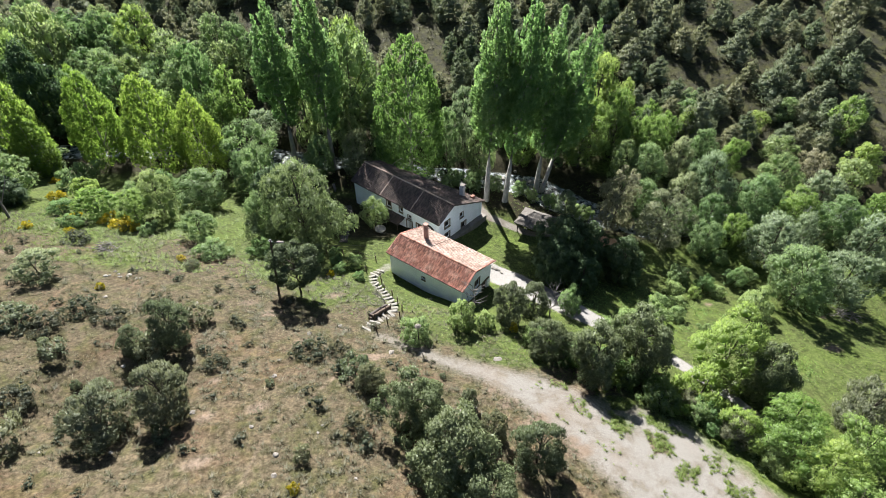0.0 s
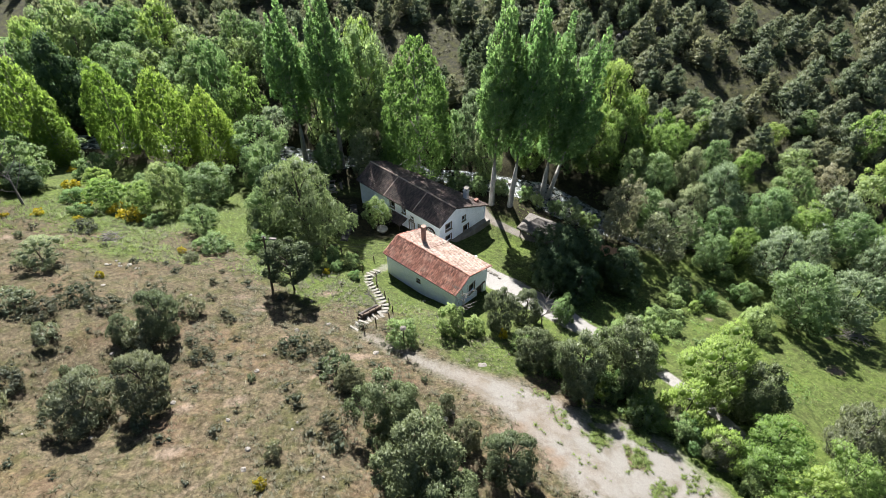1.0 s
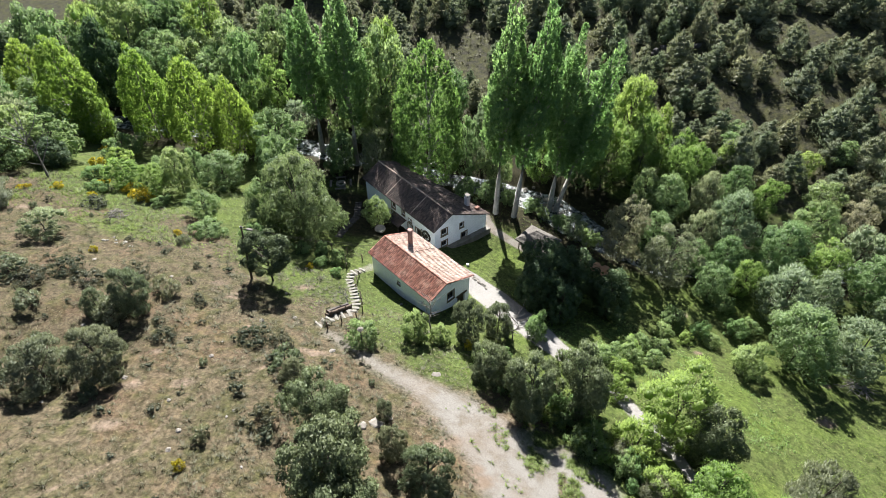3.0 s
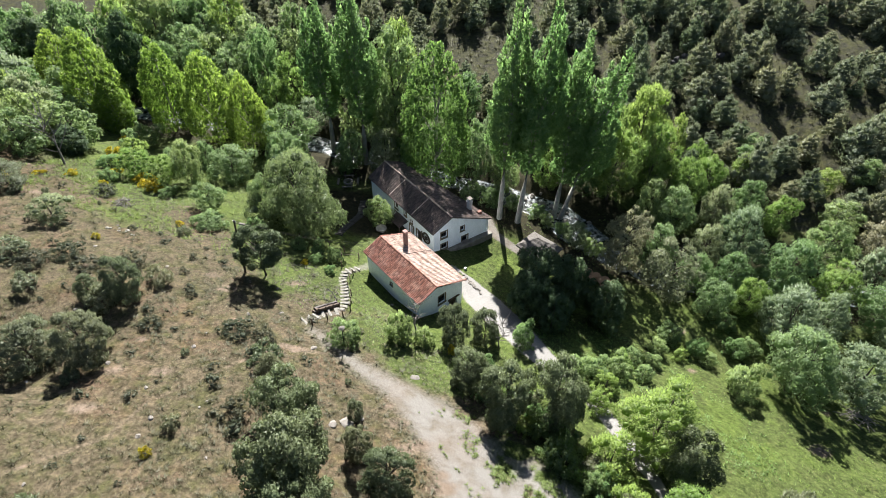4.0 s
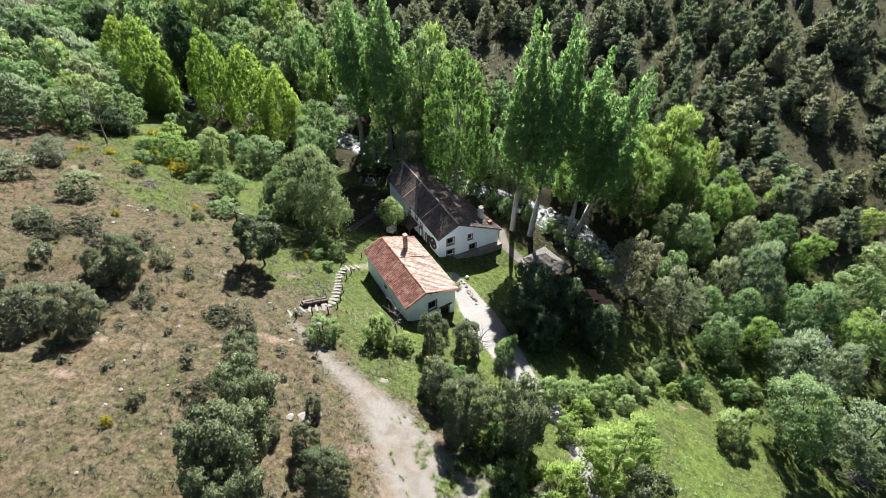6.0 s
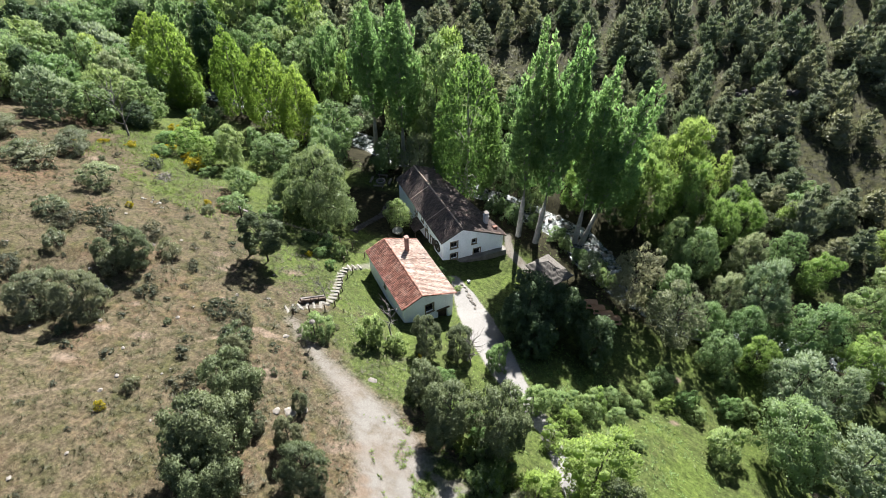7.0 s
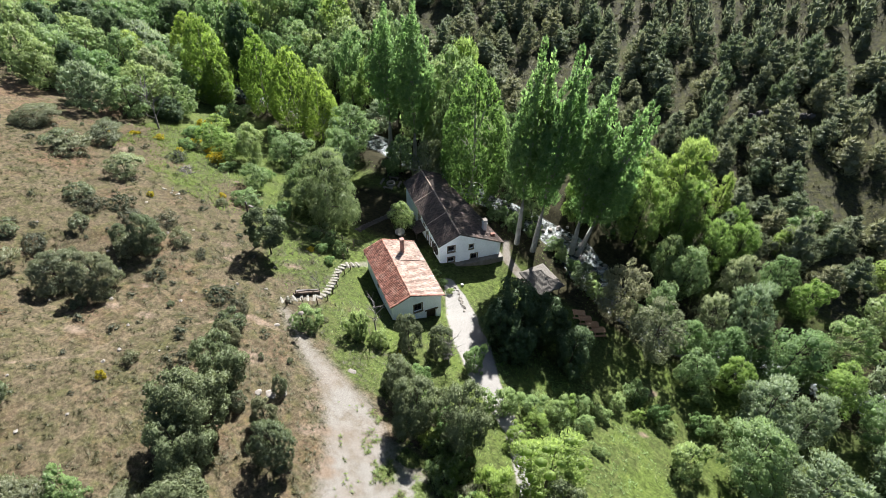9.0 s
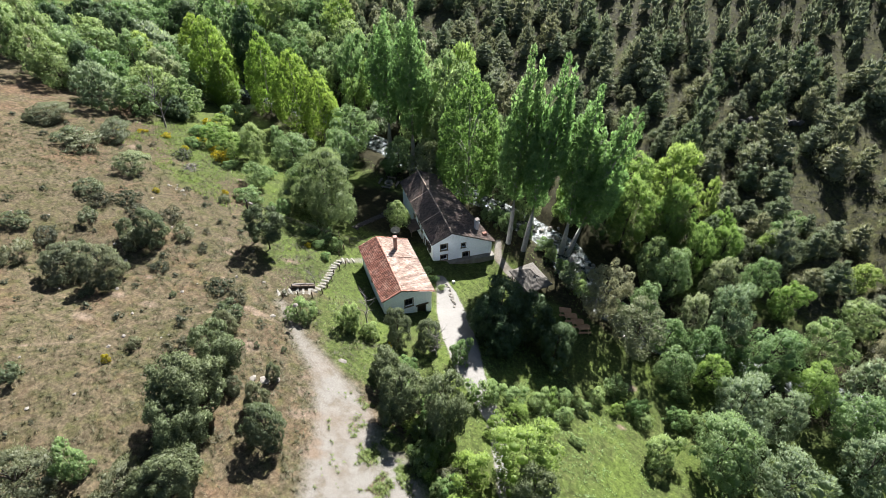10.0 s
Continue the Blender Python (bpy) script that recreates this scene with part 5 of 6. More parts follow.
plant("broad_tree", -31.1, 90.5, 18.0, 4.4)
plant("broad_tree", -133.0, 92.0, 11.2, 6.3)
plant("broad_tree", -125.3, 90.2, 12.2, 6.3)
plant("broad_tree", -123.5, 97.9, 13.2, 6.3)
plant("willow", -131.2, 99.7, 14.1, 6.3)
plant("dark_tree", -112.0, 105.0, 12.8, 5.0)
plant("broad_tree", -115.8, 99.9, 13.9, 5.0)
plant("broad_tree", -106.9, 101.2, 16.2, 5.0)
plant("broad_tree", -86.5, 106.4, 18.0, 6.1)
plant("broad_tree", -99.3, 58.3, 9.6, 4.6)
plant("broad_tree", -98.1, 63.9, 10.4, 4.6)
plant("broad_tree", -103.7, 65.2, 11.3, 4.6)
plant("dark_tree", -105.0, 59.5, 12.1, 4.6)
plant("dark_tree", -103.8, 72.8, 13.1, 4.5)
plant("broad_tree", -69.6, 63.8, 8.0, 3.8)
plant("broad_tree", -73.3, 60.3, 10.0, 3.4)
plant("broad_tree", -70.6, 55.3, 7.2, 4.4)
plant("willow", -74.2, 50.8, 9.0, 4.0)
plant("broad_tree", -92.3, 75.2, 9.6, 3.8)
plant("bright_tree", -96.2, 72.4, 10.4, 3.8)
plant("broad_tree", -93.4, 68.6, 11.3, 3.8)
plant("broad_tree", -108.3, 51.5, 11.3, 4.5)
plant("broad_tree", -102.8, 49.9, 12.2, 4.5)
plant("broad_tree", -101.2, 55.4, 13.1, 4.5)
plant("broad_tree", -69.6, 102.3, 10.4, 4.4)
plant("broad_tree", -69.3, 96.8, 11.3, 4.4)
plant("bright_tree", -89.3, 98.6, 18.0, 5.0)
plant("broad_tree", -86.4, 49.9, 8.8, 4.3)
plant("dark_tree", -86.0, 55.4, 9.6, 4.3)
plant("broad_tree", -91.5, 55.3, 10.3, 4.3)
plant("broad_tree", -91.5, 49.9, 11.1, 4.3)
plant("broad_tree", -133.3, 79.5, 11.2, 6.0)
plant("dark_tree", -126.2, 76.8, 12.2, 6.0)
plant("broad_tree", -123.5, 83.8, 13.2, 6.0)
plant("willow", -130.5, 86.6, 14.1, 6.0)
plant("broad_tree", -11.5, 93.5, 10.0, 3.0)
plant("broad_tree", -21.5, 86.1, 12.0, 3.5)
plant("broad_tree", -101.2, 116.0, 11.2, 4.3)
plant("bright_tree", -100.1, 110.7, 12.2, 4.3)
plant("broad_tree", -94.8, 111.8, 13.2, 4.3)
plant("broad_tree", -95.9, 117.1, 14.1, 4.3)
plant("dark_tree", -84.1, 117.2, 10.4, 4.5)
plant("broad_tree", -89.7, 117.9, 11.3, 4.5)
plant("bright_tree", -90.5, 112.3, 12.2, 4.5)
plant("broad_tree", -84.9, 111.5, 13.1, 4.5)
plant("dark_tree", -91.5, 106.7, 9.6, 3.7)
plant("broad_tree", -96.0, 105.6, 10.4, 3.7)
plant("broad_tree", -94.9, 101.1, 11.3, 3.7)
plant("broad_tree", -78.2, 118.9, 9.6, 3.7)
plant("broad_tree", -82.5, 120.8, 10.4, 3.7)
plant("broad_tree", -80.1, 114.6, 12.1, 3.7)
plant("bright_tree", -71.5, 113.4, 14.0, 4.4)
plant("broad_tree", -62.4, 107.3, 12.0, 5.3)
plant("willow", -1.6, 89.4, 12.0, 3.2)
# small trees, broom and long grass at the foot of the young poplars
for kind, x, y, h, r in (("bright_tree", -57.5, 63.5, 5.0, 2.4), ("broad_tree", -50.0, 63.0, 5.2, 2.2), ("green_bush", -58.6, 58.8, 2.0, 2.0), ("green_bush", -54.0, 54.6, 1.6, 1.7), ("broom", -55.6, 57.2, 1.2, 1.0),
                         ("broom", -59.8, 60.6, 1.2, 0.9), ("broom", -46.0, 55.2, 1.1, 0.8), ("green_bush", -43.8, 54.4, 1.7, 1.4), ("green_bush", -39.0, 57.6, 2.6, 1.8), ("broom", -52.6, 52.0, 0.9, 0.7)):
    plant(kind, x, y, h, r)
# green shrubs between the pole and the yard
for x, y, h, r in ((-27.4, 51.4, 2.6, 2.0), (-24.8, 48.2, 1.6, 1.3), (-16.8, 48.6, 1.4, 1.1), (-15.2, 50.6, 2.2, 1.4), (-17.9, 51.4, 2.0, 1.3), (-14.0, 47.2, 1.2, 0.9), (-20.4, 50.8, 1.8, 1.3)):
    plant("green_bush", x, y, h, r, label="leafy green shrub on the grassy bank", group="green shrubs above the yard")
# climbing greenery between the outbuilding and the drive
for x, y, h, r in ((-3.2, 58.1, 1.5, 0.9), (-1.3, 57.2, 1.3, 0.8), (0.5, 56.5, 1.0, 0.7)):
    plant("green_bush", x, y, h, r, label="small green shrub behind the outbuilding", group="shrubs by the drive")
# shrubs and broom on the slope
plant("grey_bush", -39.5, 34.3, 1.6, 2.0)
plant("grey_bush", -32.8, 36.5, 1.5, 2.0)
plant("grey_bush", -29.8, 31.3, 1.2, 1.4)
plant("grey_bush", -23.6, 28.8, 1.2, 1.3)
plant("grey_bush", -15.6, 31.3, 1.6, 2.0)
plant("grey_bush", -12.8, 31.5, 1.5, 1.5)
plant("grey_shrub", -13.3, 24.6, 1.4, 0.9)
plant("grey_bush", -9.8, 22.3, 1.4, 1.6)
plant("grey_shrub", -8.6, 20.9, 1.2, 1.1)
plant("grey_shrub", -24.5, 35.5, 1.0, 0.7)
plant("small_juniper", -29.6, 29.2, 2.6, 1.7)
plant("small_juniper", -27.8, 35.2, 2.2, 1.6)
plant("small_juniper", -10.9, 28.8, 2.4, 1.7)
plant("willow", -47.2, 40.1, 3.6, 2.6)
plant("grey_bush", -40.8, 31.5, 1.5, 2.0)
plant("small_juniper", -37.7, 28.4, 1.8, 1.5)
plant("grey_shrub", -23.7, 34.7, 1.0, 0.8)
plant("green_bush", -32.8, 49.3, 2.2, 2.6)
plant("green_bush", 1.4, 39.3, 2.4, 1.3)
plant("broom", -12.9, 16.5, 1.1, 0.5)
plant("broom", -35.8, 47.3, 1.0, 0.6)
plant("broom", -63.3, 63.8, 1.4, 1.1)
plant("broom", -69.8, 72.7, 1.1, 1.0)
plant("broom", -61.1, 49.9, 0.8, 0.9)
plant("broom", -40.3, 39.2, 0.9, 0.5)
plant("broom", -17.5, 47.2, 1.0, 0.5)
plant("broom", -48.2, 55.5, 1.5, 1.8)
plant("broom", -63.4, 46.5, 0.8, 0.8)
plant("broom", -51.3, 56.4, 1.0, 0.8)
plant("broom", 4.5, 39.0, 1.5, 0.5)
plant("broom", -63.7, 65.5, 1.1, 1.0)
plant("broom", -50.7, 57.5, 1.5, 1.5)
plant("broom", -58.2, 52.3, 1.1, 0.9)
plant("broom", -68.9, 74.9, 0.9, 0.8)
plant("grey_bush", -35.9, 33.6, 1.4, 2.0)
plant("grey_bush", -50.3, 49.9, 1.5, 2.0)
plant("small_juniper", -43.6, 32.0, 2.2, 2.0)
plant("grey_shrub", -12.5, 29.3, 1.2, 1.1)
plant("juniper", -69.6, 39.4, 3.0, 3.6)
plant("small_juniper", -57.7, 38.3, 2.6, 3.3)
plant("juniper", -60.4, 44.9, 3.0, 3.5)
plant("small_juniper", -40.9, 21.8, 2.0, 1.6)
plant("grey_bush", -37.3, 23.0, 1.5, 1.8)
plant("small_juniper", -35.1, 18.7, 2.4, 2.1)
plant("green_bush", -3.2, 8.6, 4.0, 1.7)
plant("holm_oak", 3.6, 12.4, 5.0, 2.5)
plant("juniper", -4.4, 5.5, 4.5, 3.2)
plant("juniper", 1.1, 9.9, 3.5, 2.5)
plant("small_juniper", -16.0, 10.0, 2.0, 1.3)
plant("small_juniper", -60.3, 38.0, 2.5, 2.8)

def scatter(kinds, count, area, gap, size, seed, allowed, group):
    """Random plants inside area where allowed, no two nearer than gap."""
    rng = random.Random(seed)
    placed = []
    tries = 0
    while len(placed) < count and tries < count * 60:
        tries += 1
        x, y = rng.uniform(area[0], area[1]), rng.uniform(area[2], area[3])
        if not allowed(x, y) or any((x - a) ** 2 + (y - b) ** 2 < gap * gap for a, b in placed):
            continue
        placed.append((x, y))
        kind, h, r = rng.choice(kinds)
        k = rng.uniform(*size)
        plant(kind, x, y, h * k, r * k * rng.uniform(0.85, 1.15), group=group)


def from_river(x, y):
    d, w = segments_distance(np.array(x), np.array(y), RIVER)
    return float(d - w)


taken = [(o.location.x, o.location.y) for o in scene.objects if o.type == "EMPTY"]


def free(x, y, gap):
    return all((x - a) ** 2 + (y - b) ** 2 > gap * gap for a, b in taken)


scatter([("pine", 6.4, 2.8), ("pine", 5.6, 2.9), ("pine", 7.4, 2.9), ("pine", 3.4, 1.8), ("pine", 5.0, 2.6)], 290, (-118, 112, 88, 146), 4.2, (0.6, 1.4), 11,
        lambda x, y: y > 93 - 0.12 * x + (8 if x < 0 else 0) and -0.95 * y < x < 0.5 * y + 25 and float(bump_at(x, y, 52, 104, 20, 4, 1.9)) < 0.4 and float(bump_at(x, y, 33, 126, 9, 4)) < 0.4 and float(wave(x * 0.6 + 4, y * 0.6)) > -0.42 and float(bump_at(x, y, -14.8, 121.6, 15, 13)) < 0.55 and float(bump_at(x, y, 47, 112, 9, 7)) < 0.5, "hillside junipers")
scatter([("broad_tree", 9, 4.2), ("willow", 8, 4.4), ("willow", 7, 3.8), ("bright_tree", 8, 3.4), ("broad_tree", 11, 4.4)], 28, (-150, 110, 66, 104), 5.4, (0.8, 1.25), 12,
        lambda x, y: -1 < from_river(x, y) < 15 and ((x > 58 and y > 70) or x < -80 or (y > 90 and x < 10)) and free(x, y, 4.2), "stream-side trees")
scatter([("grey_shrub", 0.8, 0.75)] * 4 + [("small_juniper", 1.4, 0.8)], 120, (-75, 2, 2, 56), 2.2, (0.45, 1.15), 13,
        lambda x, y: gz(x, y) > 9.5 and free(x, y, 2.0), "shrubs on the dry slope")


def far_woods():
    """The farthest junipers of the hillside, joined."""
    rng = np.random.default_rng(5)
    model = cone_lobes(rng, 6)
    leaf_v, leaf_f, leaf_n = [], [], []
    at = 0
    placed = []
    tries = 0
    while len(placed) < 480 and tries < 30000:
        tries += 1
        x, y = rng.uniform(-150, 150), rng.uniform(143, 215)
        if float(wave(x * 0.6 + 4, y * 0.6)) > -0.35 and all((x - a) ** 2 + (y - b) ** 2 > 19 for a, b in placed):
            placed.append((x, y))
            k = rng.uniform(0.6, 1.25)
            v, f, nv = foliage(model * np.array([2.9, 2.9, 7.0, 2.9, 7.0]) * k, 260, 0.9, 0.24, rng, "up")
            leaf_v.append(v + np.array([x, y, gz(x, y)]))
            leaf_f.append(f + at)
            leaf_n.append(nv)
            at += len(v)
    woods = new("far_woods", fast_mesh("far_woods", np.concatenate(leaf_v), np.concatenate(leaf_f), LEAF["pine"], np.concatenate(leaf_n)))
    tagged(woods, "scattered olive junipers on the far hillside", "woods", kind="stuff")


def tufts(name, count, area, allowed, mat, label, seed, size, blades=7, thin=0.1):
    """Grass tufts: blades fanning from one root, joined into one mesh."""
    rng = np.random.default_rng(seed)
    x = rng.uniform(area[0], area[1], count * 4)
    y = rng.uniform(area[2], area[3], count * 4)
    keep = allowed(x, y, rng.uniform(0, 1, count * 4))
    x, y = x[keep][:count], y[keep][:count]
    n = len(x)
    z = ground_z(x, y)
    k = rng.uniform(size[0], size[1], n) * np.exp(rng.normal(size=n) * 0.25)
    root = np.repeat(np.stack([x, y, z], -1), blades, 0)
    k = np.repeat(k, blades)
    m = n * blades
    a = rng.uniform(0, 2 * math.pi, m)
    out = np.stack([np.cos(a), np.sin(a), np.zeros(m)], -1)
    side = np.stack([-np.sin(a), np.cos(a), np.zeros(m)], -1)
    spread = rng.uniform(0.15, 1.0, m)
    root = root + out * (k * 0.25 * rng.uniform(0, 1, m))[:, None] - np.array([0, 0, 0.03])
    tip = root + out * (k * spread * 0.95)[:, None] + np.array([0, 0, 1.0]) * (k * (0.75 - 0.45 * spread))[:, None]
    wide = (k * thin)[:, None]
    lift = np.repeat(unit(out * 0.35 + np.array([0, 0, 1.0]) + rng.normal(size=(m, 3)) * 0.25), 3, 0)
    face = np.cross(side, tip - root)
    turn = np.where(face[:, 2] < 0, -1, 1)[:, None]
    v = np.stack([root - side * wide * turn, root + side * wide * turn, tip], 1).reshape(-1, 3)
    ob = new(name, fast_mesh(name, v, np.arange(m * 3).reshape(m, 3), mat, lift))
    tagged(ob, label, "grass", kind="stuff")


def off_roads(x, y):
    ok = np.ones(np.shape(x), bool)
    for line in (ROAD, DRIVE, TRAIL, STAIR, GARDEN_PATH):
        d, w = segments_distance(x, y, line)
        ok &= d > w * 0.95
    return ok


def patchy(x, y):
    return wave(x * 4.1, y * 4.1) * 0.35 + wave(x * 1.7, y * 1.7) * 0.35 + wave(x * 0.5 + 9, y * 0.5) * 0.3


far_woods()
tufts("hillside_scrub", 20000, (-110, 130, 86, 175), lambda x, y, q: (q < 0.5 + patchy(x, y)) & (y > 93 - 0.12 * x) & (x > -0.95 * y) & (x < 0.6 * y + 25), LEAF["slope_herb"], "low olive scrub between the hillside junipers", 25, (0.3, 0.75), 5)
tufts("dry_grass", 24000, (-70, 12, 2, 58), lambda x, y, q: off_roads(x, y) & (ground_z(x, y) > 7.6) & (q < 0.6 + patchy(x, y)), LEAF["dry_grass"], "tufts of dry straw-coloured grass on the slope", 21, (0.13, 0.32), 6, 0.07)
tufts("slope_herbs", 11500, (-70, 12, 2, 58), lambda x, y, q: off_roads(x, y) & (ground_z(x, y) > 7.0) & (q < 0.45 + patchy(x + 30, y)), LEAF["slope_herb"], "olive grass tussocks on the dry slope", 22, (0.18, 0.46), 17, 0.06)
tufts("meadow_grass", 22000, (-60, 60, 15, 80), lambda x, y, q: off_roads(x, y) & (ground_z(x, y) < 10.0) & (q < 0.6 + patchy(x, y)) & ~((np.abs(x - 5) < 9) & (np.abs(y - 64) < 7)) & (bump_at(x, y, -20, 67, 14, 8) < 0.4), LEAF["green_grass"], "rough green meadow grass", 23, (0.14, 0.36), 4)
tufts("road_weeds", 2600, (4, 28, 10, 34), lambda x, y, q: (band(x, y, ROAD, 0.5) > 0.4) & (q < 1.5 * bump_at(x, y, 15.5, 24.4, 11.0, 3.0, -0.85)) & (wave(x * 4.3 + 2, y * 4.3) > 0.2), LEAF["green_grass"], "weeds growing through the gravel", 24, (0.16, 0.4), 26, 0.06)
tufts("long_grass", 5000, (-66, -22, 44, 66), lambda x, y, q: off_roads(x, y) & (q < 0.3 + 0.9 * patchy(x + 11, y - 6)), LEAF["green_grass"], "long olive-green grass on the bank below the poplars", 29, (0.25, 0.6), 9, 0.06)
tufts("meadow_herbs", 5000, (10, 44, 30, 60), lambda x, y, q: off_roads(x, y) & (q < 0.35 + 0.8 * patchy(x + 5, y - 3)) & (bump_at(x, y, 25, 45, 14, 6, -0.5) > 0.25), LEAF["bright_tree"], "tall green herbs and brambles at the meadow edge", 27, (0.14, 0.34), 8)
tufts("bank_herbs", 1500, (-12, 10, 32, 45), lambda x, y, q: off_roads(x, y) & (q < 0.2 + 0.9 * patchy(x, y + 8)) & (bump_at(x, y, 1, 38, 8, 3, -0.4) > 0.35) & ~((x > -14) & (y > 43.5 - 0.67 * (x + 1.2))), LEAF["green_grass"], "tall green grass on the bank below the outbuilding", 28, (0.15, 0.35), 10)


# ---- built things and small things ----
def along(line, step, start=0.0):
    """Places and headings at even steps along a line of points."""
    out, left = [], start
    for (x0, y0, *_), (x1, y1, *_) in zip(line, line[1:]):
        length = math.hypot(x1 - x0, y1 - y0)
        while left <= length:
            t = left / length
            out.append((x0 + (x1 - x0) * t, y0 + (y1 - y0) * t, math.atan2(y1 - y0, x1 - x0)))
            left += step
        left -= length
    return out


def stone_steps():
    stair = thing("garden_stairs", pose(-10.6, 42.0, gz(-10.6, 42.0)), "pale stone steps winding down the grassy bank", "stairs")
    inv = stair.matrix_basis.inverted()
    rng = random.Random(4)
    for x, y, a in along(STAIR[:-1], 0.78):
        bm = bmesh.new()
        box(bm, (0.27, 1.05, 0.2), Matrix.Identity(4), 0.03)
        for v in bm.verts:
            v.co += Vector((rng.uniform(-0.07, 0.07), rng.uniform(-0.2, 0.2), rng.uniform(-0.03, 0.03)))
        ob = part("step", bm, PALE, stair)
        ob.matrix_basis = inv @ pose(x, y, gz(x, y) + 0.03, 0, 0, math.degrees(a) + rng.uniform(-6, 6))


def yard_steps():
    """Rough grey steps down into the shaded yard, the shade painted in by a darker stone."""
    line = [(-20.4, 71.0), (-18.9, 66.6), (-18.9, 61.9), (-18.4, 57.7)]
    stair = thing("yard_stairs", pose(line[0][0], line[0][1], gz(line[0][0], line[0][1])), "rough grey stone steps curving down into the yard, shade painted in as dark stone", "stairs")
    inv = stair.matrix_basis.inverted()
    rng = random.Random(12)
    for x, y, a in along(line, 0.62):
        bm = bmesh.new()
        box(bm, (0.34, 1.0, 0.22), Matrix.Identity(4), 0.03)
        for v in bm.verts:
            v.co += Vector((rng.uniform(-0.06, 0.06), rng.uniform(-0.15, 0.15), rng.uniform(-0.03, 0.03)))
        # dark stone colour here imitates the shade lying on the steps
        ob = part("step", bm, ROCK_AND_SHADED_STEP, stair)
        ob.matrix_basis = inv @ pose(x, y, gz(x, y) + 0.05, 0, 0, math.degrees(a) + rng.uniform(-6, 6))


def rope_fence(name, places, label):
    """Round posts with a sagging rope from one to the next."""
    x, y = places[0]
    fence = thing(name, pose(x, y, gz(x, y)), label, "fence", "rope fences on the bank")
    base = Vector((x, y, gz(x, y)))
    tops = []
    rng = random.Random(len(places))
    for x, y in places:
        z = gz(x, y)
        bm = bmesh.new()
        lean = Vector((rng.uniform(-0.06, 0.06), rng.uniform(-0.06, 0.06), 1.05))
        foot = Vector((x, y, z - 0.2)) - base
        rod(bm, foot, foot + lean + Vector((0, 0, 0.2)), 0.075, 0.065, 8)
        part("post", bm, WOOD, fence)
        tops.append(foot + lean + Vector((0, 0, 0.08)))
    for a, b in zip(tops, tops[1:]):
        pts = [a.lerp(b, k / 6) - Vector((0, 0, 0.12 * (1 - (k / 3 - 1) ** 2))) for k in range(7)]
        v, f = tube(pts, [0.014] * 7, 5)
        link_mesh("rope", v, f, ROPE, fence, "weathered rope between the posts")


def log_planter():
    x, y = -10.2, 39.4
    fall = math.degrees(math.atan2(gz(x + 0.85, y + 1.36) - gz(x - 0.85, y - 1.36), 3.2))
    bed = thing("log_bed", pose(x, y, gz(x, y), 0, -fall, 58), "dark split-log retaining bed beside the steps", "planter")
    rng = random.Random(3)
    for k in range(4):
        a, b = (-1.6 + rng.uniform(-0.2, 0.2), 0.16 * (k % 3), 0.13 + 0.2 * (k // 2)), (1.5 + rng.uniform(-0.3, 0.2), 0.16 * (k % 3) + rng.uniform(-0.05, 0.05), 0.12 + 0.2 * (k // 2))
        pts = [Vector(a).lerp(Vector(b), q / 5) + Vector((0, rng.uniform(-0.04, 0.04), rng.uniform(-0.04, 0.04))) for q in range(6)]
        v, f = tube(pts, [rng.uniform(0.15, 0.22) for _ in range(6)], 9)
        f += [tuple(range(8, -1, -1)), tuple(range(45, 54))]
        link_mesh("log", v, f, WOOD if k % 2 else DARKWOOD, bed)
    for k in range(4):
        bm = bmesh.new()
        rod(bm, (-1.4 + 0.95 * k, -0.25, -0.2), (-1.4 + 0.95 * k + rng.uniform(-0.05, 0.05), -0.2, 0.75), 0.06, 0.05, 7)
        part("stake", bm, WOOD, bed)


def lamp_pole():
    x, y = -22.1, 41.6
    z = gz(x, y)
    pole = thing("utility_pole", pose(x, y, z), "tall dark wooden utility pole with lamp arm", "pole")
    bm = bmesh.new()
    rod(bm, (0, 0, -0.5), (0.8, 0.0, 8.2), 0.14, 0.09, 10)
    part("shaft", bm, DARKWOOD, pole)
    bm = bmesh.new()
    rod(bm, (0.78, 0, 7.7), (1.6, -0.1, 8.0), 0.035, 0.03, 6)
    arm = part("lamp_arm", bm, IRON, pole)
    bm = bmesh.new()
    box(bm, (0.75, 0.3, 0.14), Matrix.Translation((1.85, -0.12, 8.03)), 0.04)
    part("lamp_head", bm, GREYWOOD, arm, "grey street-lamp head")
    bm = bmesh.new()
    box(bm, (0.28, 0.2, 0.4), Matrix.Translation((0.2, -0.2, 2.2)), 0.02)
    part("meter_box", bm, GREYWOOD, pole)
    bm = bmesh.new()
    for k in (-0.16, 0.16):
        rod(bm, (0.8 + k, 0, 7.9), (0.8 + k, 0, 8.12), 0.045, 0.03, 6)
        box(bm, (0.06, 0.06, 0.06), Matrix.Translation((0.8 + k * 0.5, 0, 7.95)))
    part("insulator", bm, WHITE, pole)
    ends = [Vector((-10.4, 52.2, 8.2)), Vector((-10.2, 52.6, 8.3))]
    for k, end in enumerate(ends):
        a, b = Vector((x + 0.8 + (k - 0.5) * 0.3, y, z + 8.1)), end
        pts = [a.lerp(b, q / 10) - Vector((0, 0, 0.7 * (1 - (q / 5 - 1) ** 2))) for q in range(11)]
        v, f = tube([p - Vector((x, y, z)) for p in pts], [0.013] * 11, 5)
        link_mesh("wire", v, f, IRON, pole)


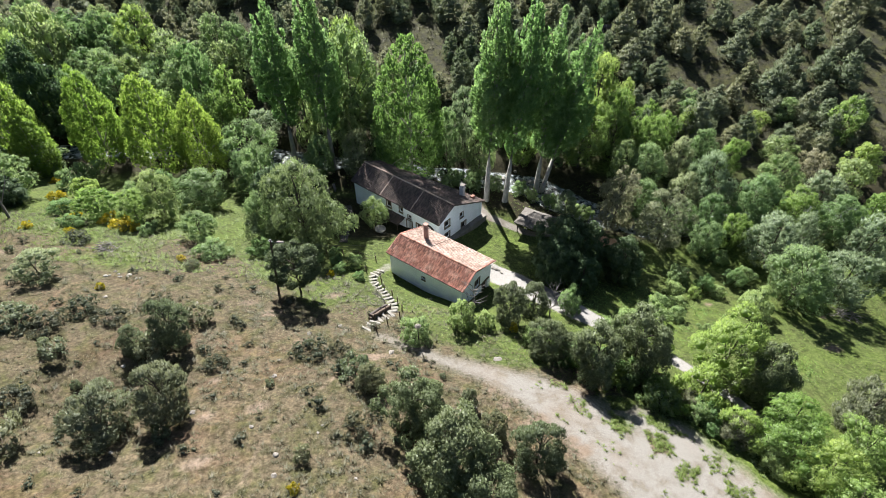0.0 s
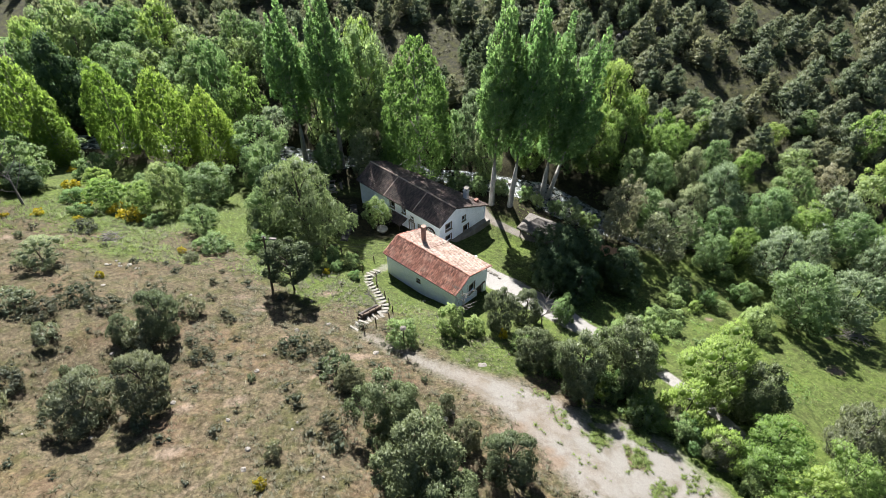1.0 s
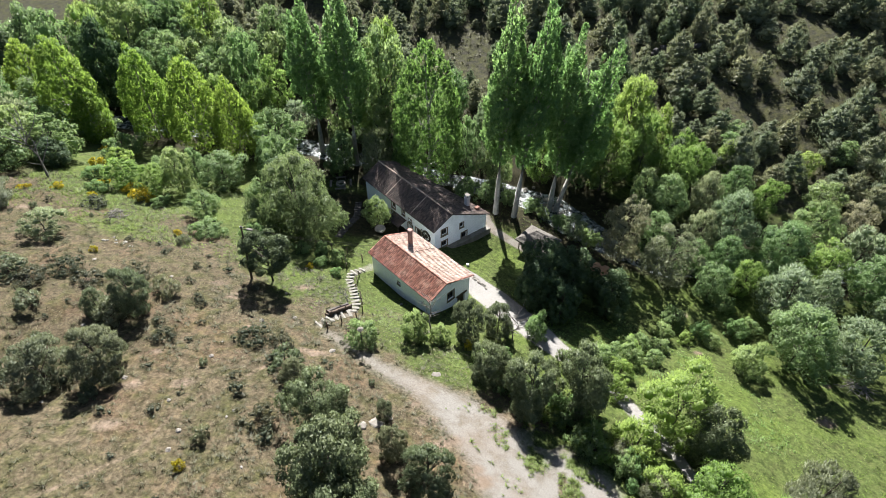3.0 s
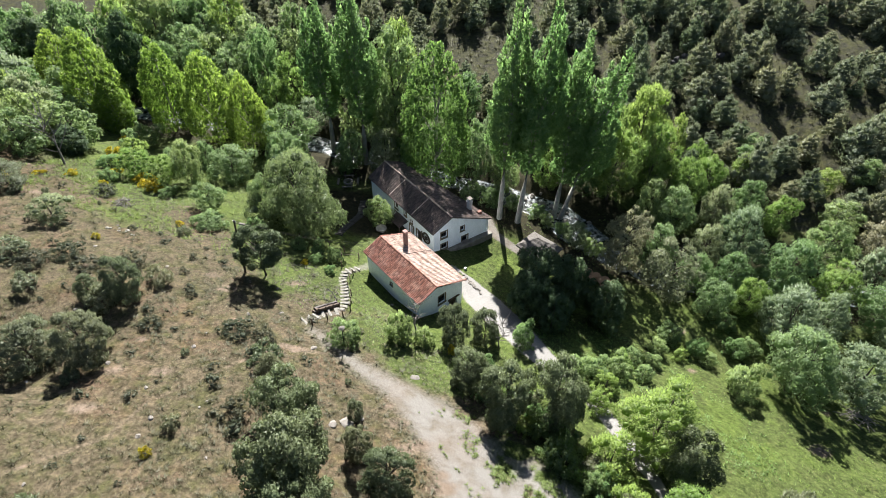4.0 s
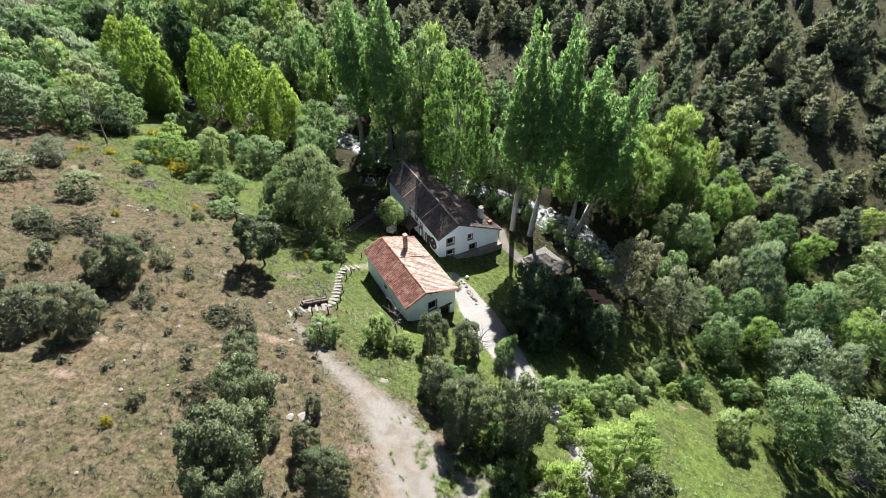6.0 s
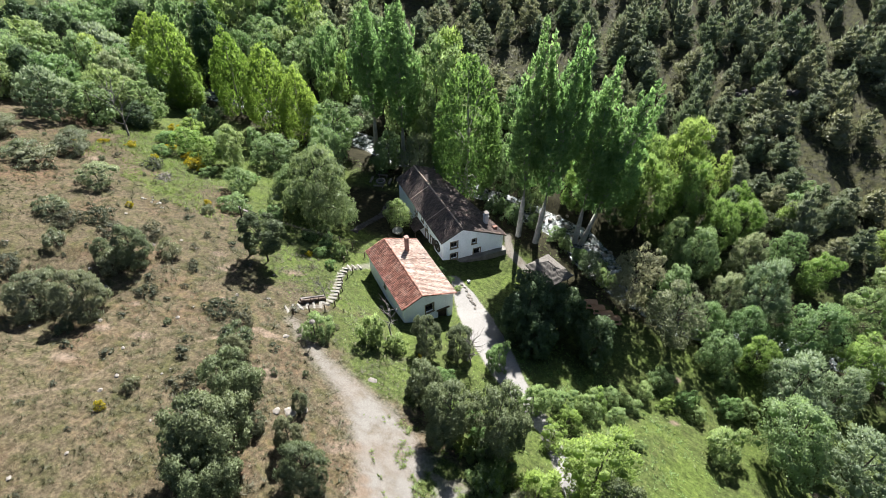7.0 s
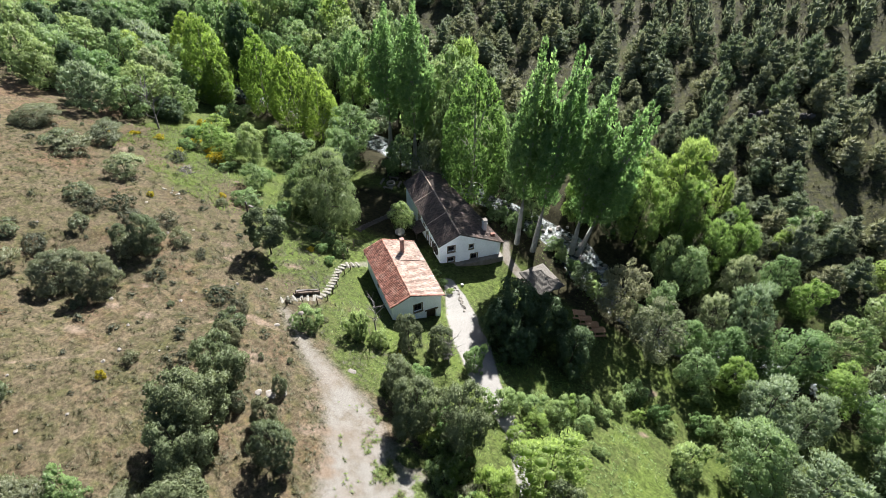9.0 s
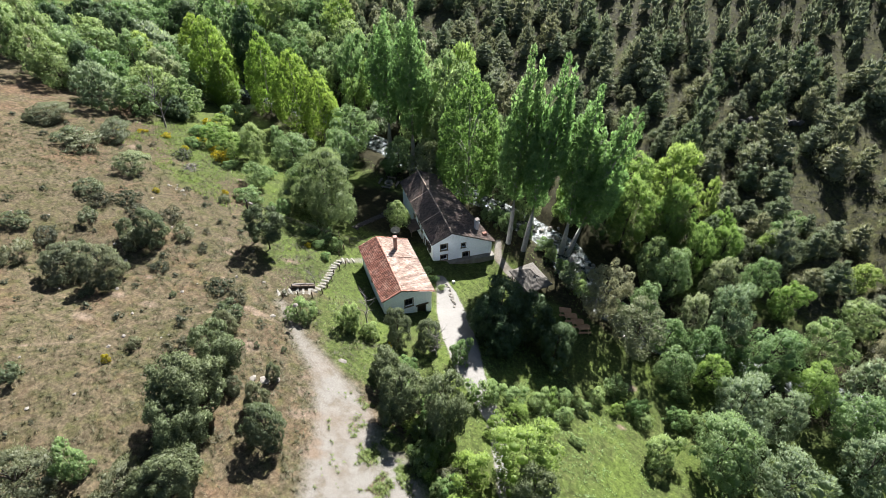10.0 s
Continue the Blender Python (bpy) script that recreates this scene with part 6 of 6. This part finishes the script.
def street_lamp():
    x, y = -5.6, 34.4
    lamp = thing("street_lamp", pose(x, y, gz(x, y)), "short street lamp with a flat pale head beside the track", "lamp")
    bm = bmesh.new()
    rod(bm, (0, 0, -0.3), (0, 0, 2.9), 0.06, 0.045, 8)
    part("post", bm, IRON, lamp)
    bm = bmesh.new()
    bmesh.ops.create_cone(bm, cap_ends=True, segments=14, radius1=0.32, radius2=0.12, depth=0.14, matrix=Matrix.Translation((0, 0, 3.0)))
    head = part("lamp_shade", bm, GREYWOOD, lamp, "flat grey enamel shade")
    bm = bmesh.new()
    bmesh.ops.create_uvsphere(bm, u_segments=10, v_segments=6, radius=0.1, matrix=Matrix.Translation((0, 0, 2.9)))
    part("bulb", bm, GLASS, head)


def gazebo():
    x, y = 10.4, 67.6
    z = gz(x, y)
    hut = thing("garden_shelter", pose(x, y, z, 0, 0, -28), "open shelter with a grey thatched hip roof on the lawn", "shelter")
    w, d, eave, top = 2.6, 2.1, 1.9, 3.3
    rng = random.Random(8)
    bm = bmesh.new()
    rows, n = 7, 40
    rings = []
    for r in range(rows + 1):
        t = r / rows
        ring = []
        for k in range(n):
            a = 2 * math.pi * k / n
            cx, cy = math.cos(a), math.sin(a)
            m = max(abs(cx) / 1.0, abs(cy) / 1.0)
            px, py = cx / m, cy / m
            sx, sy = 0.55 + (w + 0.2 - 0.55) * t, 0.05 + (d + 0.2 - 0.05) * t
            jag = rng.uniform(-0.05, 0.05) + (0.06 if r % 2 else 0)
            ring.append(bm.verts.new((px * sx + rng.uniform(-0.04, 0.04), py * sy + rng.uniform(-0.04, 0.04), top - (top - eave) * t + jag + (rng.uniform(-0.1, 0.05) if r == rows else 0))))
        rings.append(ring)
    for a, b in zip(rings, rings[1:]):
        for k in range(n):
            bm.faces.new((a[k], b[k], b[(k + 1) % n], a[(k + 1) % n]))
    bm.faces.new(rings[0])
    got = bmesh.ops.extrude_face_region(bm, geom=bm.faces[:])
    bmesh.ops.translate(bm, vec=(0, 0, -0.22), verts=[g for g in got["geom"] if isinstance(g, bmesh.types.BMVert)])
    bmesh.ops.recalc_face_normals(bm, faces=bm.faces[:])
    part("thatched_roof", bm, THATCH, hut, "ragged grey thatch")
    for sx in (-1, 1):
        for sy in (-1, 0, 1):
            bm = bmesh.new()
            rod(bm, (sx * (w - 0.3), sy * (d - 0.3), -0.2), (sx * (w - 0.3), sy * (d - 0.3), eave + 0.1), 0.09, 0.08, 8)
            part("post", bm, WOOD, hut)
    for sy in (-1, 1):
        bm = bmesh.new()
        rod(bm, (-w, sy * (d - 0.3), eave - 0.05), (w, sy * (d - 0.3), eave - 0.05), 0.07, 0.07, 6)
        part("beam", bm, WOOD, hut)
    for sx in (-1, 1):
        seat = thing("garden_chair", pose(x, y, z, 0, 0, -28) @ pose(sx * 1.3, -0.6, 0.02, 0, 0, 90 * sx), "pale plastic garden chair under the shelter", "chair", "chairs under the shelter")
        bm = bmesh.new()
        box(bm, (0.45, 0.45, 0.05), Matrix.Translation((0, 0, 0.43)), 0.015)
        part("seat", bm, WHITE, seat)
        bm = bmesh.new()
        box(bm, (0.45, 0.05, 0.45), Matrix.Translation((0, 0.22, 0.66)), 0.015)
        part("backrest", bm, WHITE, seat)
        for a in (-1, 1):
            for b in (-1, 1):
                bm = bmesh.new()
                rod(bm, (a * 0.2, b * 0.2, -0.03), (a * 0.18, b * 0.18, 0.41), 0.02, 0.02)
                part("leg", bm, WHITE, seat)


def picnic_table(m):
    table = thing("picnic_table", m, "orange-brown wooden picnic table with fixed benches", "table", "picnic tables under the trees")
    for k in range(5):
        bm = bmesh.new()
        box(bm, (1.8, 0.15, 0.05), Matrix.Translation((0, (k - 2) * 0.165, 0.74)), 0.008)
        part("table_plank", bm, PICNIC, table)
    for sy in (-1, 1):
        for k in range(2):
            bm = bmesh.new()
            box(bm, (1.8, 0.14, 0.05), Matrix.Translation((0, sy * (0.66 + k * 0.16), 0.44)), 0.008)
            part("bench_plank", bm, PICNIC, table)
    for sx in (-1, 1):
        for sy in (-1, 1):
            bm = bmesh.new()
            rod(bm, (sx * 0.65, sy * 0.7, -0.05), (sx * 0.65, sy * 0.2, 0.72), 0.045, 0.045, 6)
            part("leg", bm, PICNIC, table)
        bm = bmesh.new()
        box(bm, (0.07, 1.6, 0.08), Matrix.Translation((sx * 0.65, 0, 0.38)))
        part("crossbar", bm, PICNIC, table)
    return table


def boulder(x, y, r, flat, mat, label, seed, group="", name="boulder", lift=0.25):
    rng = random.Random(seed)
    bm = bmesh.new()
    bmesh.ops.create_icosphere(bm, subdivisions=2, radius=1.0)
    a, b = Vector((rng.random() * 9, rng.random() * 9, rng.random() * 9)), rng.uniform(0.7, 1.3)
    for v in bm.verts:
        v.co *= 0.8 + 0.4 * noise.noise(v.co * 1.3 + a) + 0.12 * noise.noise(v.co * 4 + a)
        v.co.x *= b
    me = bpy.data.meshes.new(name)
    bm.to_mesh(me)
    bm.free()
    me.materials.append(mat)
    ob = new(name, me)
    ob.matrix_basis = pose(x, y, gz(x, y) + r * flat * lift, rng.uniform(-15, 15), rng.uniform(-15, 15), rng.uniform(0, 360)) @ Matrix.Diagonal((r, r, r * flat, 1))
    return tagged(ob, label, "rock", group)


def round_table(x, y, r, name, label, legs=False):
    t = thing(name, pose(x, y, gz(x, y)), label, "table")
    bm = bmesh.new()
    bmesh.ops.create_cone(bm, cap_ends=True, segments=24, radius1=r, radius2=r * 0.98, depth=0.16, matrix=Matrix.Translation((0, 0, 0.72)))
    part("stone_top", bm, PALE, t)
    bm = bmesh.new()
    bmesh.ops.create_cone(bm, cap_ends=True, segments=12, radius1=0.4, radius2=0.3, depth=0.74, matrix=Matrix.Translation((0, 0, 0.29)))
    part("pedestal", bm, STONE, t)
    return t


def ring_bench(x, y):
    b = thing("stone_ring", pose(x, y, gz(x, y)), "round pale stone basin with plank seats round it", "basin")
    bm = bmesh.new()
    n = 24
    ring = []
    for k in range(n):
        a = 2 * math.pi * k / n
        ring.append([bm.verts.new((r * math.cos(a), r * math.sin(a), z)) for r, z in ((0.85, -0.2), (0.85, 0.45), (0.6, 0.45), (0.58, -0.2))])
    for k in range(n):
        for q in range(3):
            bm.faces.new((ring[k][q], ring[(k + 1) % n][q], ring[(k + 1) % n][q + 1], ring[k][q + 1]))
    bmesh.ops.recalc_face_normals(bm, faces=bm.faces[:])
    part("rim", bm, PALE, b)
    for k in range(4):
        bm = bmesh.new()
        m = pose(0, 0, 0, 0, 0, 90 * k + 20) @ Matrix.Translation((1.75, 0, 0))
        box(bm, (0.4, 1.9, 0.08), m @ Matrix.Translation((0, 0, 0.45)), 0.01)
        for s in (-0.7, 0.7):
            box(bm, (0.3, 0.1, 0.65), m @ Matrix.Translation((0, s, 0.1)))
        part("bench", bm, GREYWOOD, b)


def dead_tree(x, y, h, seed, label, name="dead_tree", twigs=14):
    t = thing(name, pose(x, y, gz(x, y)), label, "tree")
    rng = random.Random(seed)
    pts = [(rng.uniform(-0.15, 0.15) * k, rng.uniform(-0.15, 0.15) * k, h * k / 5 - (0.3 if k == 0 else 0)) for k in range(6)]
    r = 0.018 * h + 0.02
    v, f = tube(pts, [r * (1 - 0.17 * k) for k in range(6)], 7)
    link_mesh("trunk", v, f, DEADWOOD, t, smooth=True)
    for k in range(twigs):
        i = rng.randrange(1, 5)
        a = Vector(pts[i]).lerp(Vector(pts[i + 1]), rng.random())
        turn = rng.uniform(0, 6.28)
        reach = h * rng.uniform(0.18, 0.34)
        b = a + Vector((math.cos(turn), math.sin(turn), rng.uniform(0.5, 1.2))) * reach * 0.6
        c = b + Vector((math.cos(turn + 0.4), math.sin(turn + 0.4), 1.0)) * reach * 0.5
        v, f = tube([a, b, c], [r * 0.4, r * 0.25, r * 0.06], 5)
        d = b + Vector((math.cos(turn - 0.9), math.sin(turn - 0.9), 0.7)) * reach * 0.4
        v2, f2 = tube([b, d], [r * 0.2, r * 0.05], 4)
        f2 = [tuple(q + len(v) for q in g) for g in f2] + [(5, len(v), len(v) + 1)]
        link_mesh("branch", v + v2, f + f2, DEADWOOD, t)


def brush_pile(x, y, r, seed):
    pile = thing("brush_pile", pose(x, y, gz(x, y)), "heap of cut grey branches on the grass", "branches")
    rng = random.Random(seed)
    for k in range(26):
        a = rng.uniform(0, 6.28)
        p = Vector((rng.uniform(-r, r) * 0.5, rng.uniform(-r, r) * 0.4, rng.uniform(0.05, 0.5)))
        q = Vector((math.cos(a), math.sin(a), rng.uniform(-0.15, 0.2))) * rng.uniform(0.5, r)
        v, f = tube([p - q, p + Vector((0, 0, 0.1)), p + q], [0.05, 0.04, 0.015], 5)
        link_mesh("stick", v, f, DEADWOOD, pile)


def ledge():
    """A broken rock step across the hillside."""
    rng = random.Random(9)
    for k in range(15):
        t = k / 14
        x, y = 25.4 + 11.7 * t, 124.3 + 3.7 * t
        boulder(x + rng.uniform(-0.4, 0.4), y + rng.uniform(-0.5, 0.5), rng.uniform(0.6, 1.2), 0.9, ROCK_AND_SHADED_STEP, "dark weathered rock in a broken hillside ledge", 60 + k, "rocks of the hillside ledge", "ledge_rock")


PICNIC = surface("orange_stained_wood", [(0.3, 0.15, 0.07), (0.42, 0.24, 0.13)], 5, 0.6, 0.3, 30)
stone_steps()
yard_steps()
rope_fence("rope_fence", [(-10.1, 36.0), (-9.2, 37.6), (-8.0, 38.9), (-8.0, 40.6), (-8.7, 42.2), (-9.5, 43.9), (-10.7, 45.4), (-11.3, 47.2), (-11.7, 48.9)], "wooden posts with a slack rope beside the steps")
rope_fence("rope_fence", [(-13.6, 49.6), (-14.6, 51.6), (-13.0, 53.4), (-15.2, 53.6), (-17.4, 53.6), (-19.6, 53.5), (-21.8, 53.4)], "wooden posts with a slack rope above the yard")
log_planter()
lamp_pole()
street_lamp()
gazebo()
for x, y, a in ((17.9, 64.7, 25), (19.1, 64.1, 29), (20.4, 63.6, 33), (21.6, 63.2, 37)):
    picnic_table(pose(x, y, gz(x, y) + 0.03, 0, 0, a))
round_table(-13.9, 63.4, 0.85, "millstone_table", "round millstone table in the shaded yard")
ring_bench(-25.3, 75.7)
dead_tree(-63.0, 55.2, 9.5, 5, "bare grey dead tree on the meadow edge")
dead_tree(0.1, 40.3, 5.6, 6, "leafless sapling beside the white outbuilding", "bare_sapling", 16)
dead_tree(-10.0, 41.3, 2.4, 7, "small pinkish bare shrub above the log bed", "bare_shrub", 18)
dead_tree(9.2, 42.6, 4.6, 8, "leafless grey bush beside the drive", "bare_shrub", 20)
brush_pile(-45.3, 48.2, 2.0, 4)
brush_pile(50.4, 50.5, 2.2, 5)
boulder(-1.0, 25.3, 0.75, 0.35, STONE, "flat pale boulder beside the gravel track", 1, "pale boulders by the track")
boulder(-0.2, 26.3, 0.45, 0.4, STONE, "small pale boulder beside the gravel track", 2, "pale boulders by the track")
boulder(-2.0, 24.6, 0.5, 0.35, STONE, "flat pale boulder beside the gravel track", 3, "pale boulders by the track")
boulder(2.4, 33.2, 0.5, 0.16, STONE, "flat stone slab at the edge of the gravel", 5)
boulder(0.8, 59.6, 0.4, 0.8, WHITE, "white painted round stone on the lawn edge", 4, name="white_stone", lift=0.6)
_rng = random.Random(31)
for k in range(16):
    t = k / 15
    boulder(0.6 + 3.8 * t + _rng.uniform(-0.2, 0.2), 58.3 - 3.9 * t + _rng.uniform(-0.2, 0.2), _rng.uniform(0.22, 0.4), 0.7, STONE, "rough grey stone edging the drive", 100 + k, "stones edging the drive", "edging_stone")
for k in range(46):
    x, y = _rng.uniform(-50, -4), _rng.uniform(8, 46)
    if free(x, y, 1.2):
        boulder(x, y, _rng.uniform(0.1, 0.32), 0.5, STONE, "weathered pale stone lying in dry grass", 200 + k, "loose stones on the slope", "field_stone")
for k in range(12):
    boulder(-39.4 + _rng.gauss(0, 0.9), 42.1 + _rng.gauss(0, 0.4), _rng.uniform(0.14, 0.3), 0.6, PALE, "pale stone in a small heap on the slope", 300 + k, "heap of pale stones", "heap_stone")
for k in range(40):
    t = _rng.uniform(0, 1)
    line = RIVER[3:8]
    i = _rng.randrange(len(line) - 1)
    x = line[i][0] + (line[i + 1][0] - line[i][0]) * t + _rng.uniform(-3, 3)
    y = line[i][1] + (line[i + 1][1] - line[i][1]) * t + _rng.uniform(-3, 3)
    boulder(x, y, _rng.uniform(0.3, 0.8), 0.8, STONE, "wet grey rock in the stream bed", 400 + k, "rocks in the stream", "stream_rock", 0.5)
ledge()
